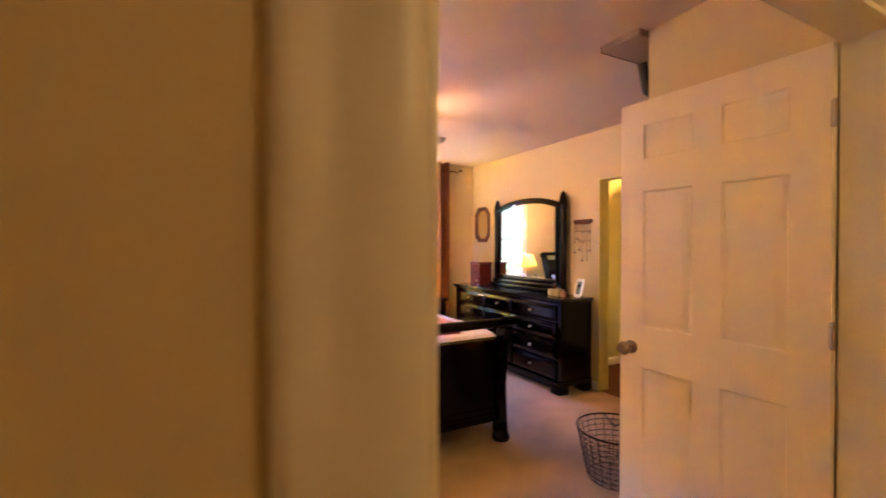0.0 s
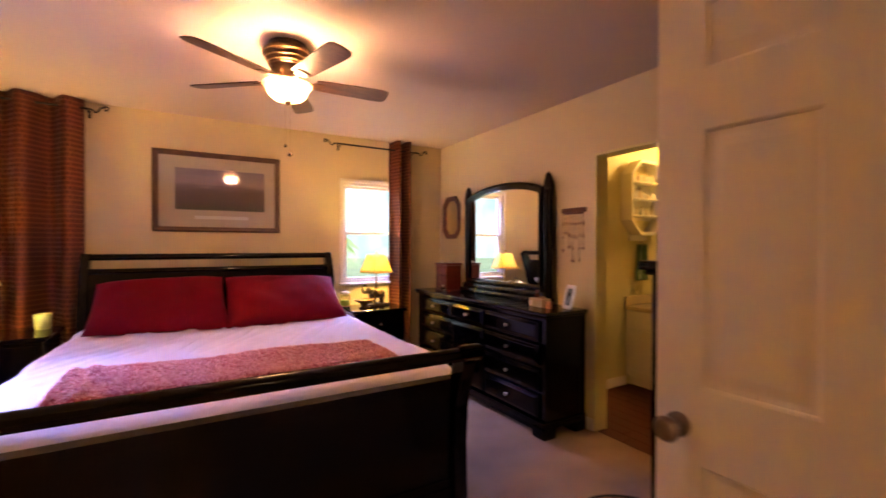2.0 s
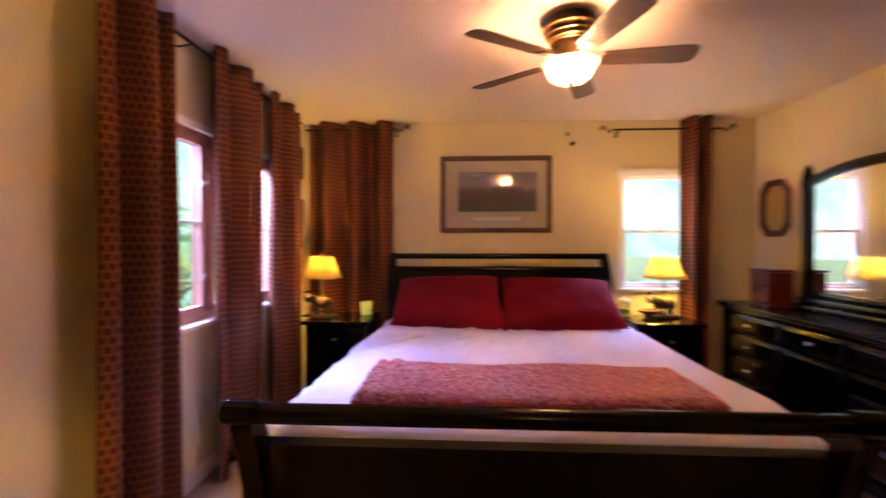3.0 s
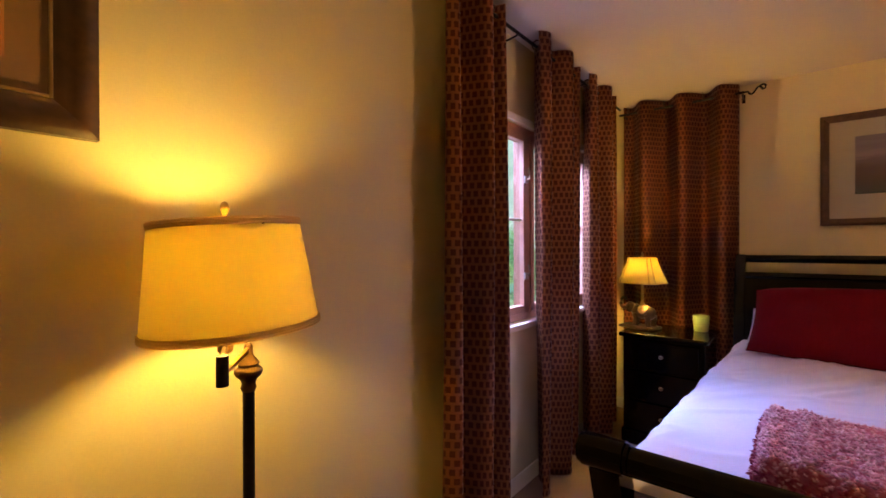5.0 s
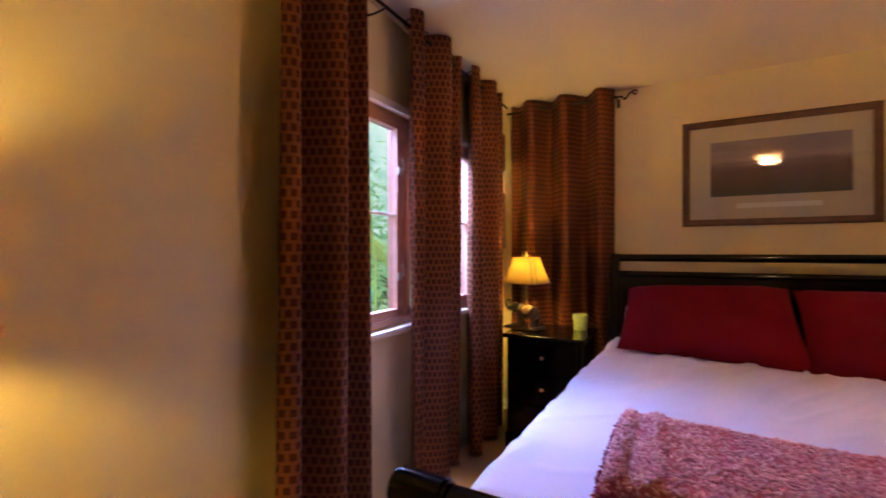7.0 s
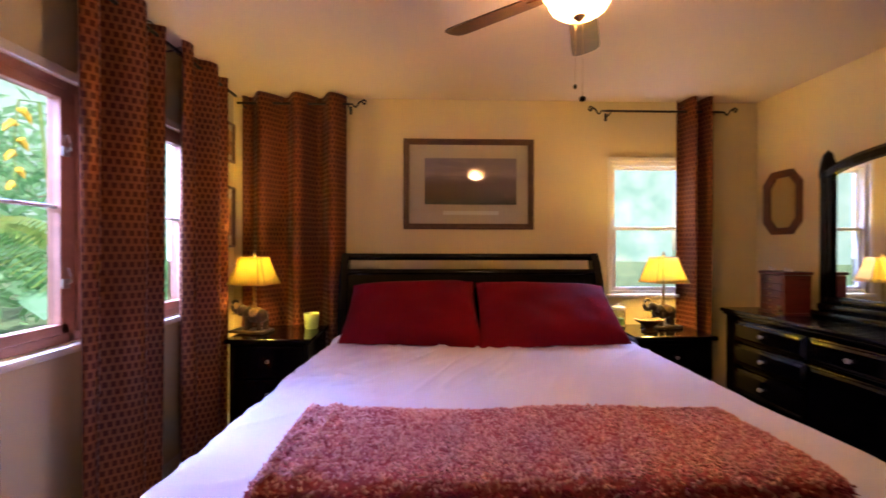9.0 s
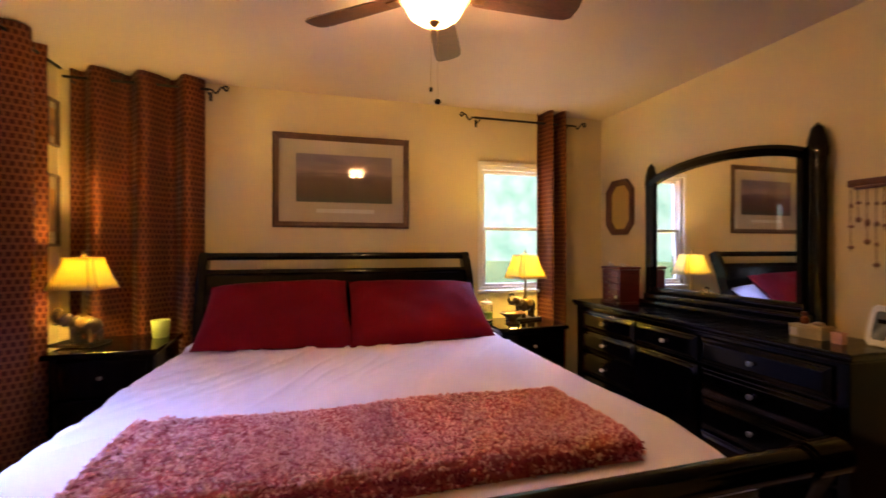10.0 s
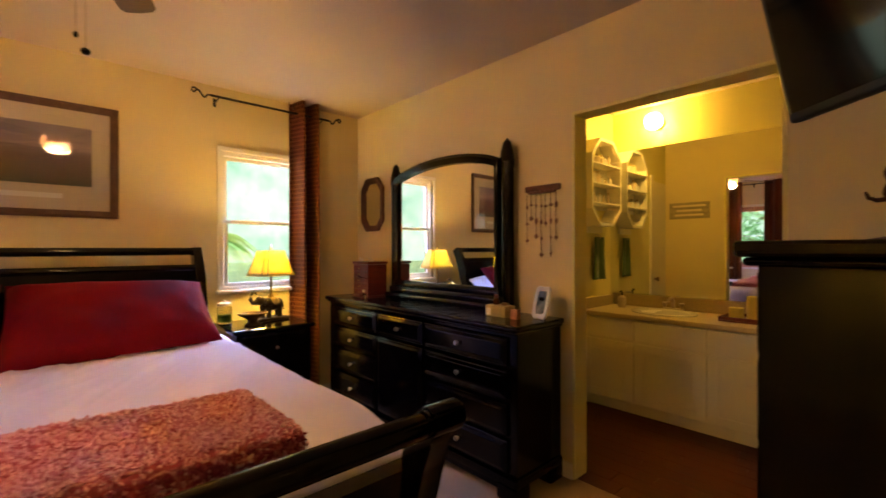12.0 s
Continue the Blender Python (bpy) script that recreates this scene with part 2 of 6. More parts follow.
def extrude(bm, outline, axis, a, b):
    """A flat outline of 2D points pushed from a to b along an axis ('x': points are y, z; 'y': x, z; 'z': x, y)."""
    def at(p, d):
        return {"x": (d, p[0], p[1]), "y": (p[0], d, p[1]), "z": (p[0], p[1], d)}[axis]
    lo = [bm.verts.new(at(p, a)) for p in outline]
    hi = [bm.verts.new(at(p, b)) for p in outline]
    count = len(outline)
    for i in range(count):
        j = (i + 1) % count
        bm.faces.new((lo[i], lo[j], hi[j], hi[i]))
    bm.faces.new(lo[::-1]), bm.faces.new(hi)
    return bm


def finish(bm, smooth=40):
    bmesh.ops.recalc_face_normals(bm, faces=bm.faces)
    for f in bm.faces:
        f.smooth = smooth > 0
    for e in bm.edges:
        if len(e.link_faces) == 2 and e.calc_face_angle(0) > radians(smooth):
            e.smooth = False
        elif len(e.link_faces) == 2:
            p, q = sorted(f.calc_area() for f in e.link_faces)
            if q > 0.0015 and q > 6 * p and e.calc_face_angle(0) > radians(8):
                e.smooth = False


def part(name, bm, material, parent=None, label=""):
    """Links a bmesh as one mesh object, under a thing or a part."""
    finish(bm)
    data = bpy.data.meshes.new(name)
    bm.to_mesh(data)
    bm.free()
    data.materials.append(material)
    ob = new(name, data)
    ob.parent = parent
    if label:
        tagged(ob, label)
    return ob


def thing(name, label, category, group="", place=(0, 0, 0), turn=0):
    ob = new(name)
    ob.empty_display_size = 0.1
    ob.matrix_world = pose(*place, 0, 0, turn)
    return tagged(ob, label, category, group)


def B():
    return bmesh.new()


def block(name, a, b, material, parent=None, bevel=0.004, label=""):
    return part(name, box(B(), a, b, bevel), material, parent, label)


def pierced(name, axis, face, back, lo, hi, z0, z1, holes, material, label):
    """A wall with thickness; holes are (from, to, bottom, top) along it."""
    bm = B()
    cuts = sorted({lo, hi, *[h[0] for h in holes], *[h[1] for h in holes]})
    def put(u0, u1, w0, w1):
        if axis == "x":
            box(bm, (face, u0, w0), (back, u1, w1))
        else:
            box(bm, (u0, face, w0), (u1, back, w1))
    for u0, u1 in zip(cuts, cuts[1:]):
        hole = [h for h in holes if h[0] <= u0 + 1e-6 and h[1] >= u1 - 1e-6]
        if not hole:
            put(u0, u1, z0, z1)
        else:
            if hole[0][2] > z0:
                put(u0, u1, z0, hole[0][2])
            if hole[0][3] < z1:
                put(u0, u1, hole[0][3], z1)
    bmesh.ops.remove_doubles(bm, verts=bm.verts, dist=0.0005)
    return tagged(part(name, bm, material), label, "wall", "", "structure")


# ---- structure ----
XL, XR, YN, YD, ZC = -0.83, 3.30, 5.04, 0.53, 2.49
tagged(block("floor", (XL - 0.14, -2.2, -0.12), (XR + 0.02, YN + 0.14, 0.0), M_CARPET, None, 0), "beige cut-pile carpet with soft footprints", "floor", "", "structure")
tagged(block("bathroom_floor", (XR + 0.02, 0.78, -0.12), (5.1, 3.5, -0.006), M_WOODFLOOR, None, 0), "reddish brown wood plank bathroom floor", "floor", "", "structure")
tagged(block("ceiling", (XL - 0.14, -2.2, ZC), (5.1, YN + 0.14, ZC + 0.12), M_CEIL, None, 0), "matt off-white textured bedroom ceiling", "ceiling", "", "structure")
pierced("wall_north", "y", YN, YN + 0.14, XL - 0.14, XR + 0.12, 0, ZC, [(2.12, 2.81, 0.97, 2.02)], M_WALL, "cream painted wall behind the bed head")
pierced("wall_west", "x", XL, XL - 0.14, YD - 0.12, YN, 0, ZC, [(2.93, 4.43, 0.93, 2.03)], M_WALL, "cream painted wall with a wide casement window")
pierced("wall_east", "x", XR, XR + 0.12, 1.21, YN, 0, ZC, [(1.86, 2.80, 0, 2.03)], M_WALL, "cream painted wall with an open bathroom doorway")
pierced("wall_south", "y", YD, YD - 0.12, XL, 2.42, 0, ZC, [(0.28, 1.93, 0, 2.10)], M_WALL, "cream painted wall with the bedroom doorway")
pierced("wall_closet", "x", 2.0, 2.12, YD, 1.33, 0, ZC, [], M_WALL, "short cream wall behind the open door")
pierced("wall_closet_north", "y", 1.33, 1.21, 2.12, XR, 0, ZC, [], M_WALL, "cream closet wall behind the tall chest")
pierced("wall_hall_west", "x", XL - 0.1, XL - 0.2, -2.2, YD - 0.12, 0, ZC, [], M_WALL, "cream hallway wall")
pierced("wall_hall_east", "x", 2.3, 2.4, -2.2, YD - 0.12, 0, ZC, [], M_WALL, "cream hallway wall")
pierced("wall_hall_south", "y", -2.1, -2.2, XL - 0.1, 2.3, 0, ZC, [], M_WALL, "cream hallway end wall")
pierced("wall_bath_east", "x", 4.97, 5.09, 0.78, 3.50, 0, ZC, [], M_BATHWALL, "pale yellow bathroom wall above the vanity")
pierced("wall_bath_north", "y", 3.38, 3.50, XR + 0.12, 4.97, 0, ZC, [], M_BATHWALL, "pale yellow bathroom side wall")
pierced("wall_bath_south", "y", 0.90, 0.78, XR + 0.12, 4.97, 0, ZC, [], M_BATHWALL, "pale yellow bathroom end wall")

# ---- trim, doors and windows ----
def structure(ob, label, category):
    return tagged(ob, label, category, "", "structure")


def run_trim(name, a, b, inward, height, label):
    """A skirting board with a stepped, rounded top from a to b; inward is the way into the room."""
    a, b, n = Vector((*a, 0)), Vector((*b, 0)), Vector((*inward, 0))
    bm = B()
    outline = [(0.001, 0), (0.014, 0), (0.014, height - 0.03), (0.010, height - 0.018), (0.007, height - 0.004), (0.001, height)]
    ends = [[bm.verts.new(p + n * d + Vector((0, 0, h))) for d, h in outline] for p in (a, b)]
    for i in range(len(outline)):
        j = (i + 1) % len(outline)
        bm.faces.new((ends[0][i], ends[0][j], ends[1][j], ends[1][i]))
    bm.faces.new(ends[0]), bm.faces.new(ends[1][::-1])
    return structure(part(name, bm, M_TRIM), label, "baseboard")


for a, b, n in (((XL, YD), (XL, YN), (1, 0)), ((XL, YN), (XR, YN), (0, -1)), ((XR, 2.80), (XR, YN), (-1, 0)), ((XR, 1.34), (XR, 1.86), (-1, 0)),
                ((XL, YD), (0.19, YD), (0, 1)), ((2.0, 0.56), (2.0, 1.33), (-1, 0)), ((2.0, 1.33), (XR, 1.33), (0, 1))):
    run_trim("baseboard", a, b, n, 0.085, "white painted baseboard along the carpet")
run_trim("baseboard", (3.93, 3.38), (4.44, 3.38), (0, -1), 0.085, "white bathroom baseboard")

# bedroom doorway: jamb lining and wide rounded casing on the hallway side
bm = B()
box(bm, (0.28, 0.40, 0), (0.298, 0.54, 2.10), 0.003)
box(bm, (1.912, 0.40, 0), (1.93, 0.54, 2.10), 0.003)
box(bm, (0.28, 0.40, 2.082), (1.93, 0.54, 2.10), 0.003)
structure(part("door_frame", bm, M_TRIM), "cream painted door lining of the bedroom doorway", "door frame")


def casing(name, x0, x1, face, out, label):
    """An upright casing with a rolled profile, standing on the wall's face."""
    w = x1 - x0
    prof = [(0, 0), (0, 0.014), (0.05, 0.020), (0.12, 0.022), (0.30, 0.016), (0.42, 0.015), (0.55, 0.022), (0.78, 0.026), (0.93, 0.022), (1, 0.012), (1, 0)]
    return structure(part(name, extrude(B(), [(x0 + u * w, face + out * d) for u, d in prof], "z", 0, 2.18), M_TRIM), label, "trim")


casing("trim", 0.085, 0.280, 0.41, -1, "wide rounded door casing in cream paint")
casing("trim", 2.02, 1.93, 0.41, -1, "rounded door casing in cream paint")
casing("trim", 0.195, 0.280, 0.53, 1, "rounded door casing in cream paint")
bm = B()
extrude(bm, [(0.41, 2.10), (0.386, 2.11), (0.384, 2.15), (0.392, 2.18), (0.41, 2.19)], "x", 0.085, 2.02)
structure(part("trim", bm, M_TRIM), "cream head casing over the bedroom doorway", "trim")
bm = B()
extrude(bm, [(0.53, 2.10), (0.552, 2.11), (0.552, 2.15), (0.545, 2.18), (0.53, 2.19)], "x", 0.195, 1.99)
structure(part("trim", bm, M_TRIM), "cream head casing over the bedroom doorway", "trim")

# bathroom doorway lining
bm = B()
box(bm, (XR - 0.004, 2.785, 0), (XR + 0.124, 2.803, 2.03), 0.004)
box(bm, (XR - 0.004, 1.857, 0), (XR + 0.124, 1.875, 2.03), 0.004)
box(bm, (XR - 0.004, 1.857, 2.013), (XR + 0.124, 2.803, 2.033), 0.004)
structure(part("door_frame", bm, M_BATHWALL), "plain cream lining of the bathroom doorway", "door frame")


def panel_door(name, wide, high, label, category="door"):
    """A six-panel door lying along +y from its hinge at the origin; its faces look along x."""
    door = thing(name, label, category)
    s, m = 0.118, 0.112
    cols = ((s, (wide - m) / 2), ((wide + m) / 2, wide - s))
    rows = ((0.20, 0.797), (0.987, 1.64), (1.788, 1.955))
    us, zs = [0.0, *cols[0], *cols[1], wide], [0.0, *rows[0], *rows[1], *rows[2], high]
    bm = B()
    box(bm, (-0.007, 0.004, 0.004), (0.007, wide - 0.004, high - 0.004))
    for sgn in (1, -1):
        grid = [[bm.verts.new((sgn * 0.0185, u, z)) for z in zs] for u in us]
        for i in range(5):
            for k in range(7):
                if not (i % 2 and k % 2):
                    q = (grid[i][k], grid[i + 1][k], grid[i + 1][k + 1], grid[i][k + 1])
                    bm.faces.new(q if sgn > 0 else q[::-1])
        for a, b in (((0, 0), (wide, 0)), ((wide, 0), (wide, high)), ((wide, high), (0, high)), ((0, high), (0, 0))):
            vs = [bm.verts.new(p) for p in ((sgn * 0.0185, *a), (sgn * 0.0185, *b), (0, *b), (0, *a))]
            bm.faces.new(vs)
    bmesh.ops.remove_doubles(bm, verts=bm.verts, dist=0.0001)
    slab = part("slab", bm, M_DOOR, door)
    steps = ((0.0, 0.0185), (0.004, 0.0165), (0.009, 0.0105), (0.020, 0.0098), (0.026, 0.0112), (0.046, 0.0160), (0.050, 0.0166))
    for u0, u1 in cols:
        for z0, z1 in rows:
            bm = B()
            for sgn in (1, -1):
                last = None
                for g, d in steps:
                    quad = [bm.verts.new((sgn * d, y, z)) for y, z in ((u0 + g, z0 + g), (u1 - g, z0 + g), (u1 - g, z1 - g), (u0 + g, z1 - g))]
                    if last:
                        for i in range(4):
                            f = (last[i], last[(i + 1) % 4], quad[(i + 1) % 4], quad[i])
                            bm.faces.new(f if sgn > 0 else f[::-1])
                    last = quad
                bm.faces.new(last if sgn > 0 else last[::-1])
            part("raised_panel", bm, M_DOOR, door)
    return door, wide


door, w = panel_door("bedroom_door", 0.82, 2.065, "cream six-panel wooden bedroom door standing open")
for sgn in (1, -1):
    bm = B()
    prof = [(0.032, 0.0), (0.032, 0.006), (0.014, 0.012), (0.011, 0.028), (0.020, 0.046), (0.031, 0.051), (0.033, 0.063), (0.025, 0.076), (0.0, 0.080)]
    lathe(bm, prof, sides=20)
    bmesh.ops.transform(bm, matrix=pose(sgn * 0.0185, w - 0.062, 0.885, 0, sgn * 90, 0), verts=bm.verts)
    part("door_knob", bm, M_KNOB, door, "round antique nickel knob")
for z in (0.25, 1.03, 1.78):
    bm = B()
    box(bm, (-0.018, -0.010, z), (-0.0205, 0.006, z + 0.09), 0.001)
    ring(bm, [(-0.024, -0.006, z - 0.003), (-0.024, -0.006, z + 0.093)], 0.006, 8)
    part("hinge", bm, M_NICKEL, door, "satin nickel butt hinge")
door.matrix_world = pose(1.895, 0.545, 0.012, 0, 0, 2.5)
structure(door, "cream six-panel wooden bedroom door standing open", "door")


def wood_bar(bm, a, b, axis, w, d0, d1):
    """A frame member between two 2D points (along, up) on a wall, from depth d0 to d1."""
    lo = (min(a[0], b[0]) - (w / 2 if a[0] == b[0] else 0), min(a[1], b[1]) - (w / 2 if a[1] == b[1] else 0))
    hi = (max(a[0], b[0]) + (w / 2 if a[0] == b[0] else 0), max(a[1], b[1]) + (w / 2 if a[1] == b[1] else 0))
    if axis == "x":
        box(bm, (d0, lo[0], lo[1]), (d1, hi[0], hi[1]), 0.004)
    else:
        box(bm, (lo[0], d0, lo[1]), (hi[0], d1, hi[1]), 0.004)


# wide three-light casement window in the west wall
win = structure(thing("window_1", "wide casement window with reddish wood sashes", "window"), "wide casement window with reddish wood sashes", "window")
y0, y1, z0, z1 = 2.93, 4.43, 0.93, 2.03
bm = B()
for a, b in (((y0 + 0.02, z0), (y0 + 0.02, z1)), ((y1 - 0.02, z0), (y1 - 0.02, z1)), ((y0, z0 + 0.02), (y1, z0 + 0.02)), ((y0, z1 - 0.02), (y1, z1 - 0.02)), ((3.545, z0), (3.545, z1)), ((3.99, z0), (3.99, z1))):
    wood_bar(bm, a, b, "x", 0.04, XL - 0.10, XL - 0.012)
part("window_frame", bm, M_WINFRAME, win, "reddish brown wood frame")
bm = B()
box(bm, (XL - 0.012, y0 - 0.05, z0 - 0.035), (XL + 0.045, y1 + 0.05, z0 - 0.004), 0.006)
part("window_sill", bm, M_TRIM, win, "white painted sill")
bm = B()
box(bm, (XL + 0.001, y0 - 0.035, z1 - 0.002), (XL + 0.02, y1 + 0.035, z1 + 0.04), 0.004)
part("head_trim", bm, M_TRIM, win, "white painted head trim")
for a, b in ((2.97, 3.525), (3.565, 3.97), (4.01, 4.39)):
    bm = B()
    for p, q in (((a + 0.022, z0 + 0.04), (a + 0.022, z1 - 0.04)), ((b - 0.022, z0 + 0.04), (b - 0.022, z1 - 0.04)), ((a, z0 + 0.062), (b, z0 + 0.062)), ((a, z1 - 0.062), (b, z1 - 0.062))):
        wood_bar(bm, p, q, "x", 0.042, XL - 0.055, XL - 0.004)
    sash = part("sash", bm, M_WINFRAME, win, "reddish brown casement sash")
    bm = B()
    wood_bar(bm, (a + 0.04, 1.50), (b - 0.04, 1.50), "x", 0.014, XL - 0.045, XL - 0.018)
    part("glazing_bar", bm, M_TRIM, sash)
    pane = block("pane", (XL - 0.034, a + 0.042, z0 + 0.082), (XL - 0.030, b - 0.042, z1 - 0.082), M_GLASS, sash, 0)
    pane.visible_shadow = False
    for z in (1.18, 1.73):
        bm = B()
        box(bm, (XL - 0.004, b - 0.044, z - 0.02), (XL + 0.008, b - 0.008, z + 0.02), 0.003)
        ring(bm, [(XL + 0.006, b - 0.022, z), (XL + 0.022, b - 0.022, z + 0.008), (XL + 0.026, b - 0.030, z + 0.035), (XL + 0.024, b - 0.040, z + 0.065)], [0.006, 0.006, 0.005, 0.004], 8)
        part("latch", bm, M_NICKEL, sash, "pale metal casement latch")

# double-hung window in the north wall
win = structure(thing("window_2", "white double-hung window beside the bed", "window"), "white double-hung window beside the bed", "window")
x0, x1, z0, z1 = 2.12, 2.81, 0.97, 2.02
bm = B()
for a, b in (((x0 + 0.012, z0), (x0 + 0.012, z1)), ((x1 - 0.012, z0), (x1 - 0.012, z1)), ((x0, z0 + 0.012), (x1, z0 + 0.012)), ((x0, z1 - 0.016), (x1, z1 - 0.016))):
    wood_bar(bm, a, b, "y", 0.024 if a[1] != b[1] or a[1] < 1.5 else 0.032, YN + 0.02, YN + 0.10)
part("window_frame", bm, M_TRIM, win)
block("window_sill", (x0 - 0.035, YN - 0.03, z0 - 0.032), (x1 + 0.035, YN + 0.03, z0 - 0.004), M_TRIM, win, 0.006)
bm = B()
box(bm, (x0 - 0.028, YN - 0.012, z0), (x0, YN - 0.001, z1 + 0.03), 0.003)
box(bm, (x1, YN - 0.012, z0), (x1 + 0.028, YN - 0.001, z1 + 0.03), 0.003)
box(bm, (x0 - 0.028, YN - 0.014, z1 - 0.002), (x1 + 0.028, YN - 0.002, z1 + 0.032), 0.003)
part("casing", bm, M_TRIM, win, "narrow white casing")
for a, b, d in ((z0 + 0.024, 1.50, 0.03), (1.475, z1 - 0.034, 0.06)):
    bm = B()
    for p, q in (((x0 + 0.044, a), (x0 + 0.044, b)), ((x1 - 0.044, a), (x1 - 0.044, b)), ((x0 + 0.024, a + 0.012), (x1 - 0.024, a + 0.012)), ((x0 + 0.024, b - 0.012), (x1 - 0.024, b - 0.012))):
        wood_bar(bm, p, q, "y", 0.026, YN + d, YN + d + 0.028)
    sash = part("sash", bm, M_TRIM, win, "white sash")
    pane = block("pane", (x0 + 0.05, YN + d + 0.012, a + 0.024), (x1 - 0.05, YN + d + 0.016, b - 0.024), M_GLASS, sash, 0)
    pane.visible_shadow = False

# ---- curtains and rods ----
def curtain(label, axis, depth, lo, hi, top, bottom, folds, seed, flare=0.0):
    """A grommet panel hanging in deep folds; depth is the rod's distance line."""
    rnd = random.Random(seed)
    panel = thing("curtain", label, "curtain", "window curtains")
    cols, rows = folds * 20, 40
    bm = B()
    uv = bm.loops.layers.uv.new("cloth")
    phase = [rnd.uniform(-0.5, 0.5) for _ in range(folds + 2)]
    grid, length, last = [], 0.0, None
    lengths = []
    for i in range(cols + 1):
        u = i / cols
        a = 0.074 * math.sin(u * folds * 2 * math.pi + 0.5)
        p = (lo + (hi - lo) * u, a)
        if last:
            length += math.hypot(p[0] - last[0], p[1] - last[1])
        last = p
        lengths.append(length)
    for r in range(rows + 1):
        v = r / rows
        z = top + (bottom - top) * v
        row = []
        for i in range(cols + 1):
            u = i / cols
            k = min(int(u * folds), folds)
            sway = (phase[k] * (1 - (u * folds - k)) + phase[k + 1] * (u * folds - k)) * v
            mid = (lo + hi) / 2
            along = mid + (lo - mid + (hi - lo) * u) * (1 + flare * v) + 0.02 * sway
            amp = 0.074 + 0.012 * math.sin(3 * v + 2 * phase[k])
            out = depth + amp * math.sin(u * folds * 2 * math.pi + 0.5 + 0.6 * sway) + 0.012 * sway
            if axis == "y":
                out = min(out, YN - 0.01)
            else:
                out = max(out, XL + 0.022)
            dip = 0.004 * (math.cos(u * folds * 4 * math.pi) - 1) * (1 - v) ** 20
            row.append(bm.verts.new((out, along, z + dip) if axis == "x" else (along, out, z + dip)))
        grid.append(row)
    for r in range(rows):
        for i in range(cols):
            f = bm.faces.new((grid[r][i], grid[r][i + 1], grid[r + 1][i + 1], grid[r + 1][i]))
            for loop, (ii, rr) in zip(f.loops, ((i, r), (i + 1, r), (i + 1, r + 1), (i, r + 1))):
                loop[uv].uv = (lengths[ii], (top - bottom) * rr / rows)
    cloth = part("cloth", bm, M_CURTAIN, panel)
    thick = cloth.modifiers.new("thickness", "SOLIDIFY")
    thick.thickness, thick.offset = 0.002, 0
    for k in range(folds * 2):
        u = (k + 0.5 - 0.16) / (folds * 2) + 0.0
        along = lo + (hi - lo) * u
        bm = B()
        n = 18
        pts = []
        for j in range(n):
            a = 2 * math.pi * j / n
            pts.append((depth + 0.024 * math.sin(a), along, top - 0.045 + 0.024 * math.cos(a)) if axis == "x" else (along, depth + 0.024 * math.sin(a), top - 0.045 + 0.024 * math.cos(a)))
        ring(bm, pts, 0.004, 6, True)
        part("grommet", bm, M_BRONZE, panel, "dark metal grommet")
    return panel


TOP, ROD = 2.486, 2.43
RX, RY = XL + 0.106, YN - 0.098
curtain("rust brown damask curtain panel beside the casement", "x", RX, 2.61, 3.045, TOP, 0.02, 2, 1, 0.08)
curtain("rust brown damask curtain panel hanging over the casement", "x", RX, 3.375, 3.96, TOP, 0.02, 2, 2)
curtain("rust brown damask curtain panel near the room corner", "x", RX, 4.10, 4.645, TOP, 0.02, 2, 3)
curtain("drawn rust damask curtain behind the bedside lamp", "y", RY, -0.735, 0.05, TOP, 0.02, 3, 4)
curtain("rust damask curtain panel beside the bright window", "y", RY, 2.62, 2.86, TOP, 0.02, 2, 5)


def curl(sign, n=14):
    """A scroll for a rod's end: offsets along and up."""
    pts = []
    for i in range(n):
        a = i / (n - 1)
        pts.append((sign * (0.02 + 0.085 * a), 0.022 * math.sin(a * 2 * math.pi) * -1))
    for i in range(8):
        a = math.pi * 1.35 * (i + 1) / 8
        pts.append((sign * (0.105 + 0.016 * math.sin(a)), 0.016 * (1 - math.cos(a))))
    return pts


def rod(label, axis, depth, wall, lo, hi, scroll_lo, scroll_hi, brackets, ROD=ROD):
    pole = thing("curtain_rod", label, "curtain rod", "curtain rods")
    def at(u, z, d=depth):
        return (d, u, z) if axis == "x" else (u, d, z)
    part("pole", ring(B(), [at(lo, ROD), at((lo + hi) / 2, ROD), at(hi, ROD)], 0.009, 12), M_IRON, pole)
    for end, sign, want in ((lo, -1, scroll_lo), (hi, 1, scroll_hi)):
        if want:
            bm = B()
            ring(bm, [at(end, ROD)] + [at(end + a, ROD + b) for a, b in curl(sign)], 0.0065, 8)
            part("finial", bm, M_IRON, pole, "wrought scroll finial")
    for u in brackets:
        bm = B()
        ring(bm, [at(u, ROD - 0.014), at(u, ROD - 0.022, (depth + wall) / 2), at(u, ROD - 0.02, wall)], 0.005, 8)
        box(bm, at(u - 0.010, ROD - 0.05, wall), at(u + 0.010, ROD + 0.012, wall + (0.004 if axis == "x" else -0.004)), 0.001)
        part("bracket", bm, M_IRON, pole)
    return pole


rod("long black iron curtain rod over the casement", "x", RX, XL, 2.54, 4.84, True, False, (2.60, 3.22, 4.08))
rod("black iron curtain rod with a scroll end", "y", RY, YN, -0.76, 0.08, False, True, (-0.72, 0.07), 2.415)
rod("black iron curtain rod with scroll ends over a window", "y", RY, YN, 2.025, 2.945, True, True, (2.075, 2.89), 2.385)

# ---- bed ----
bed = thing("sleigh_bed", "black wooden king sleigh bed with white mattress", "bed")
BX0, BX1, HX0 = 0.00, 1.945, 0.038


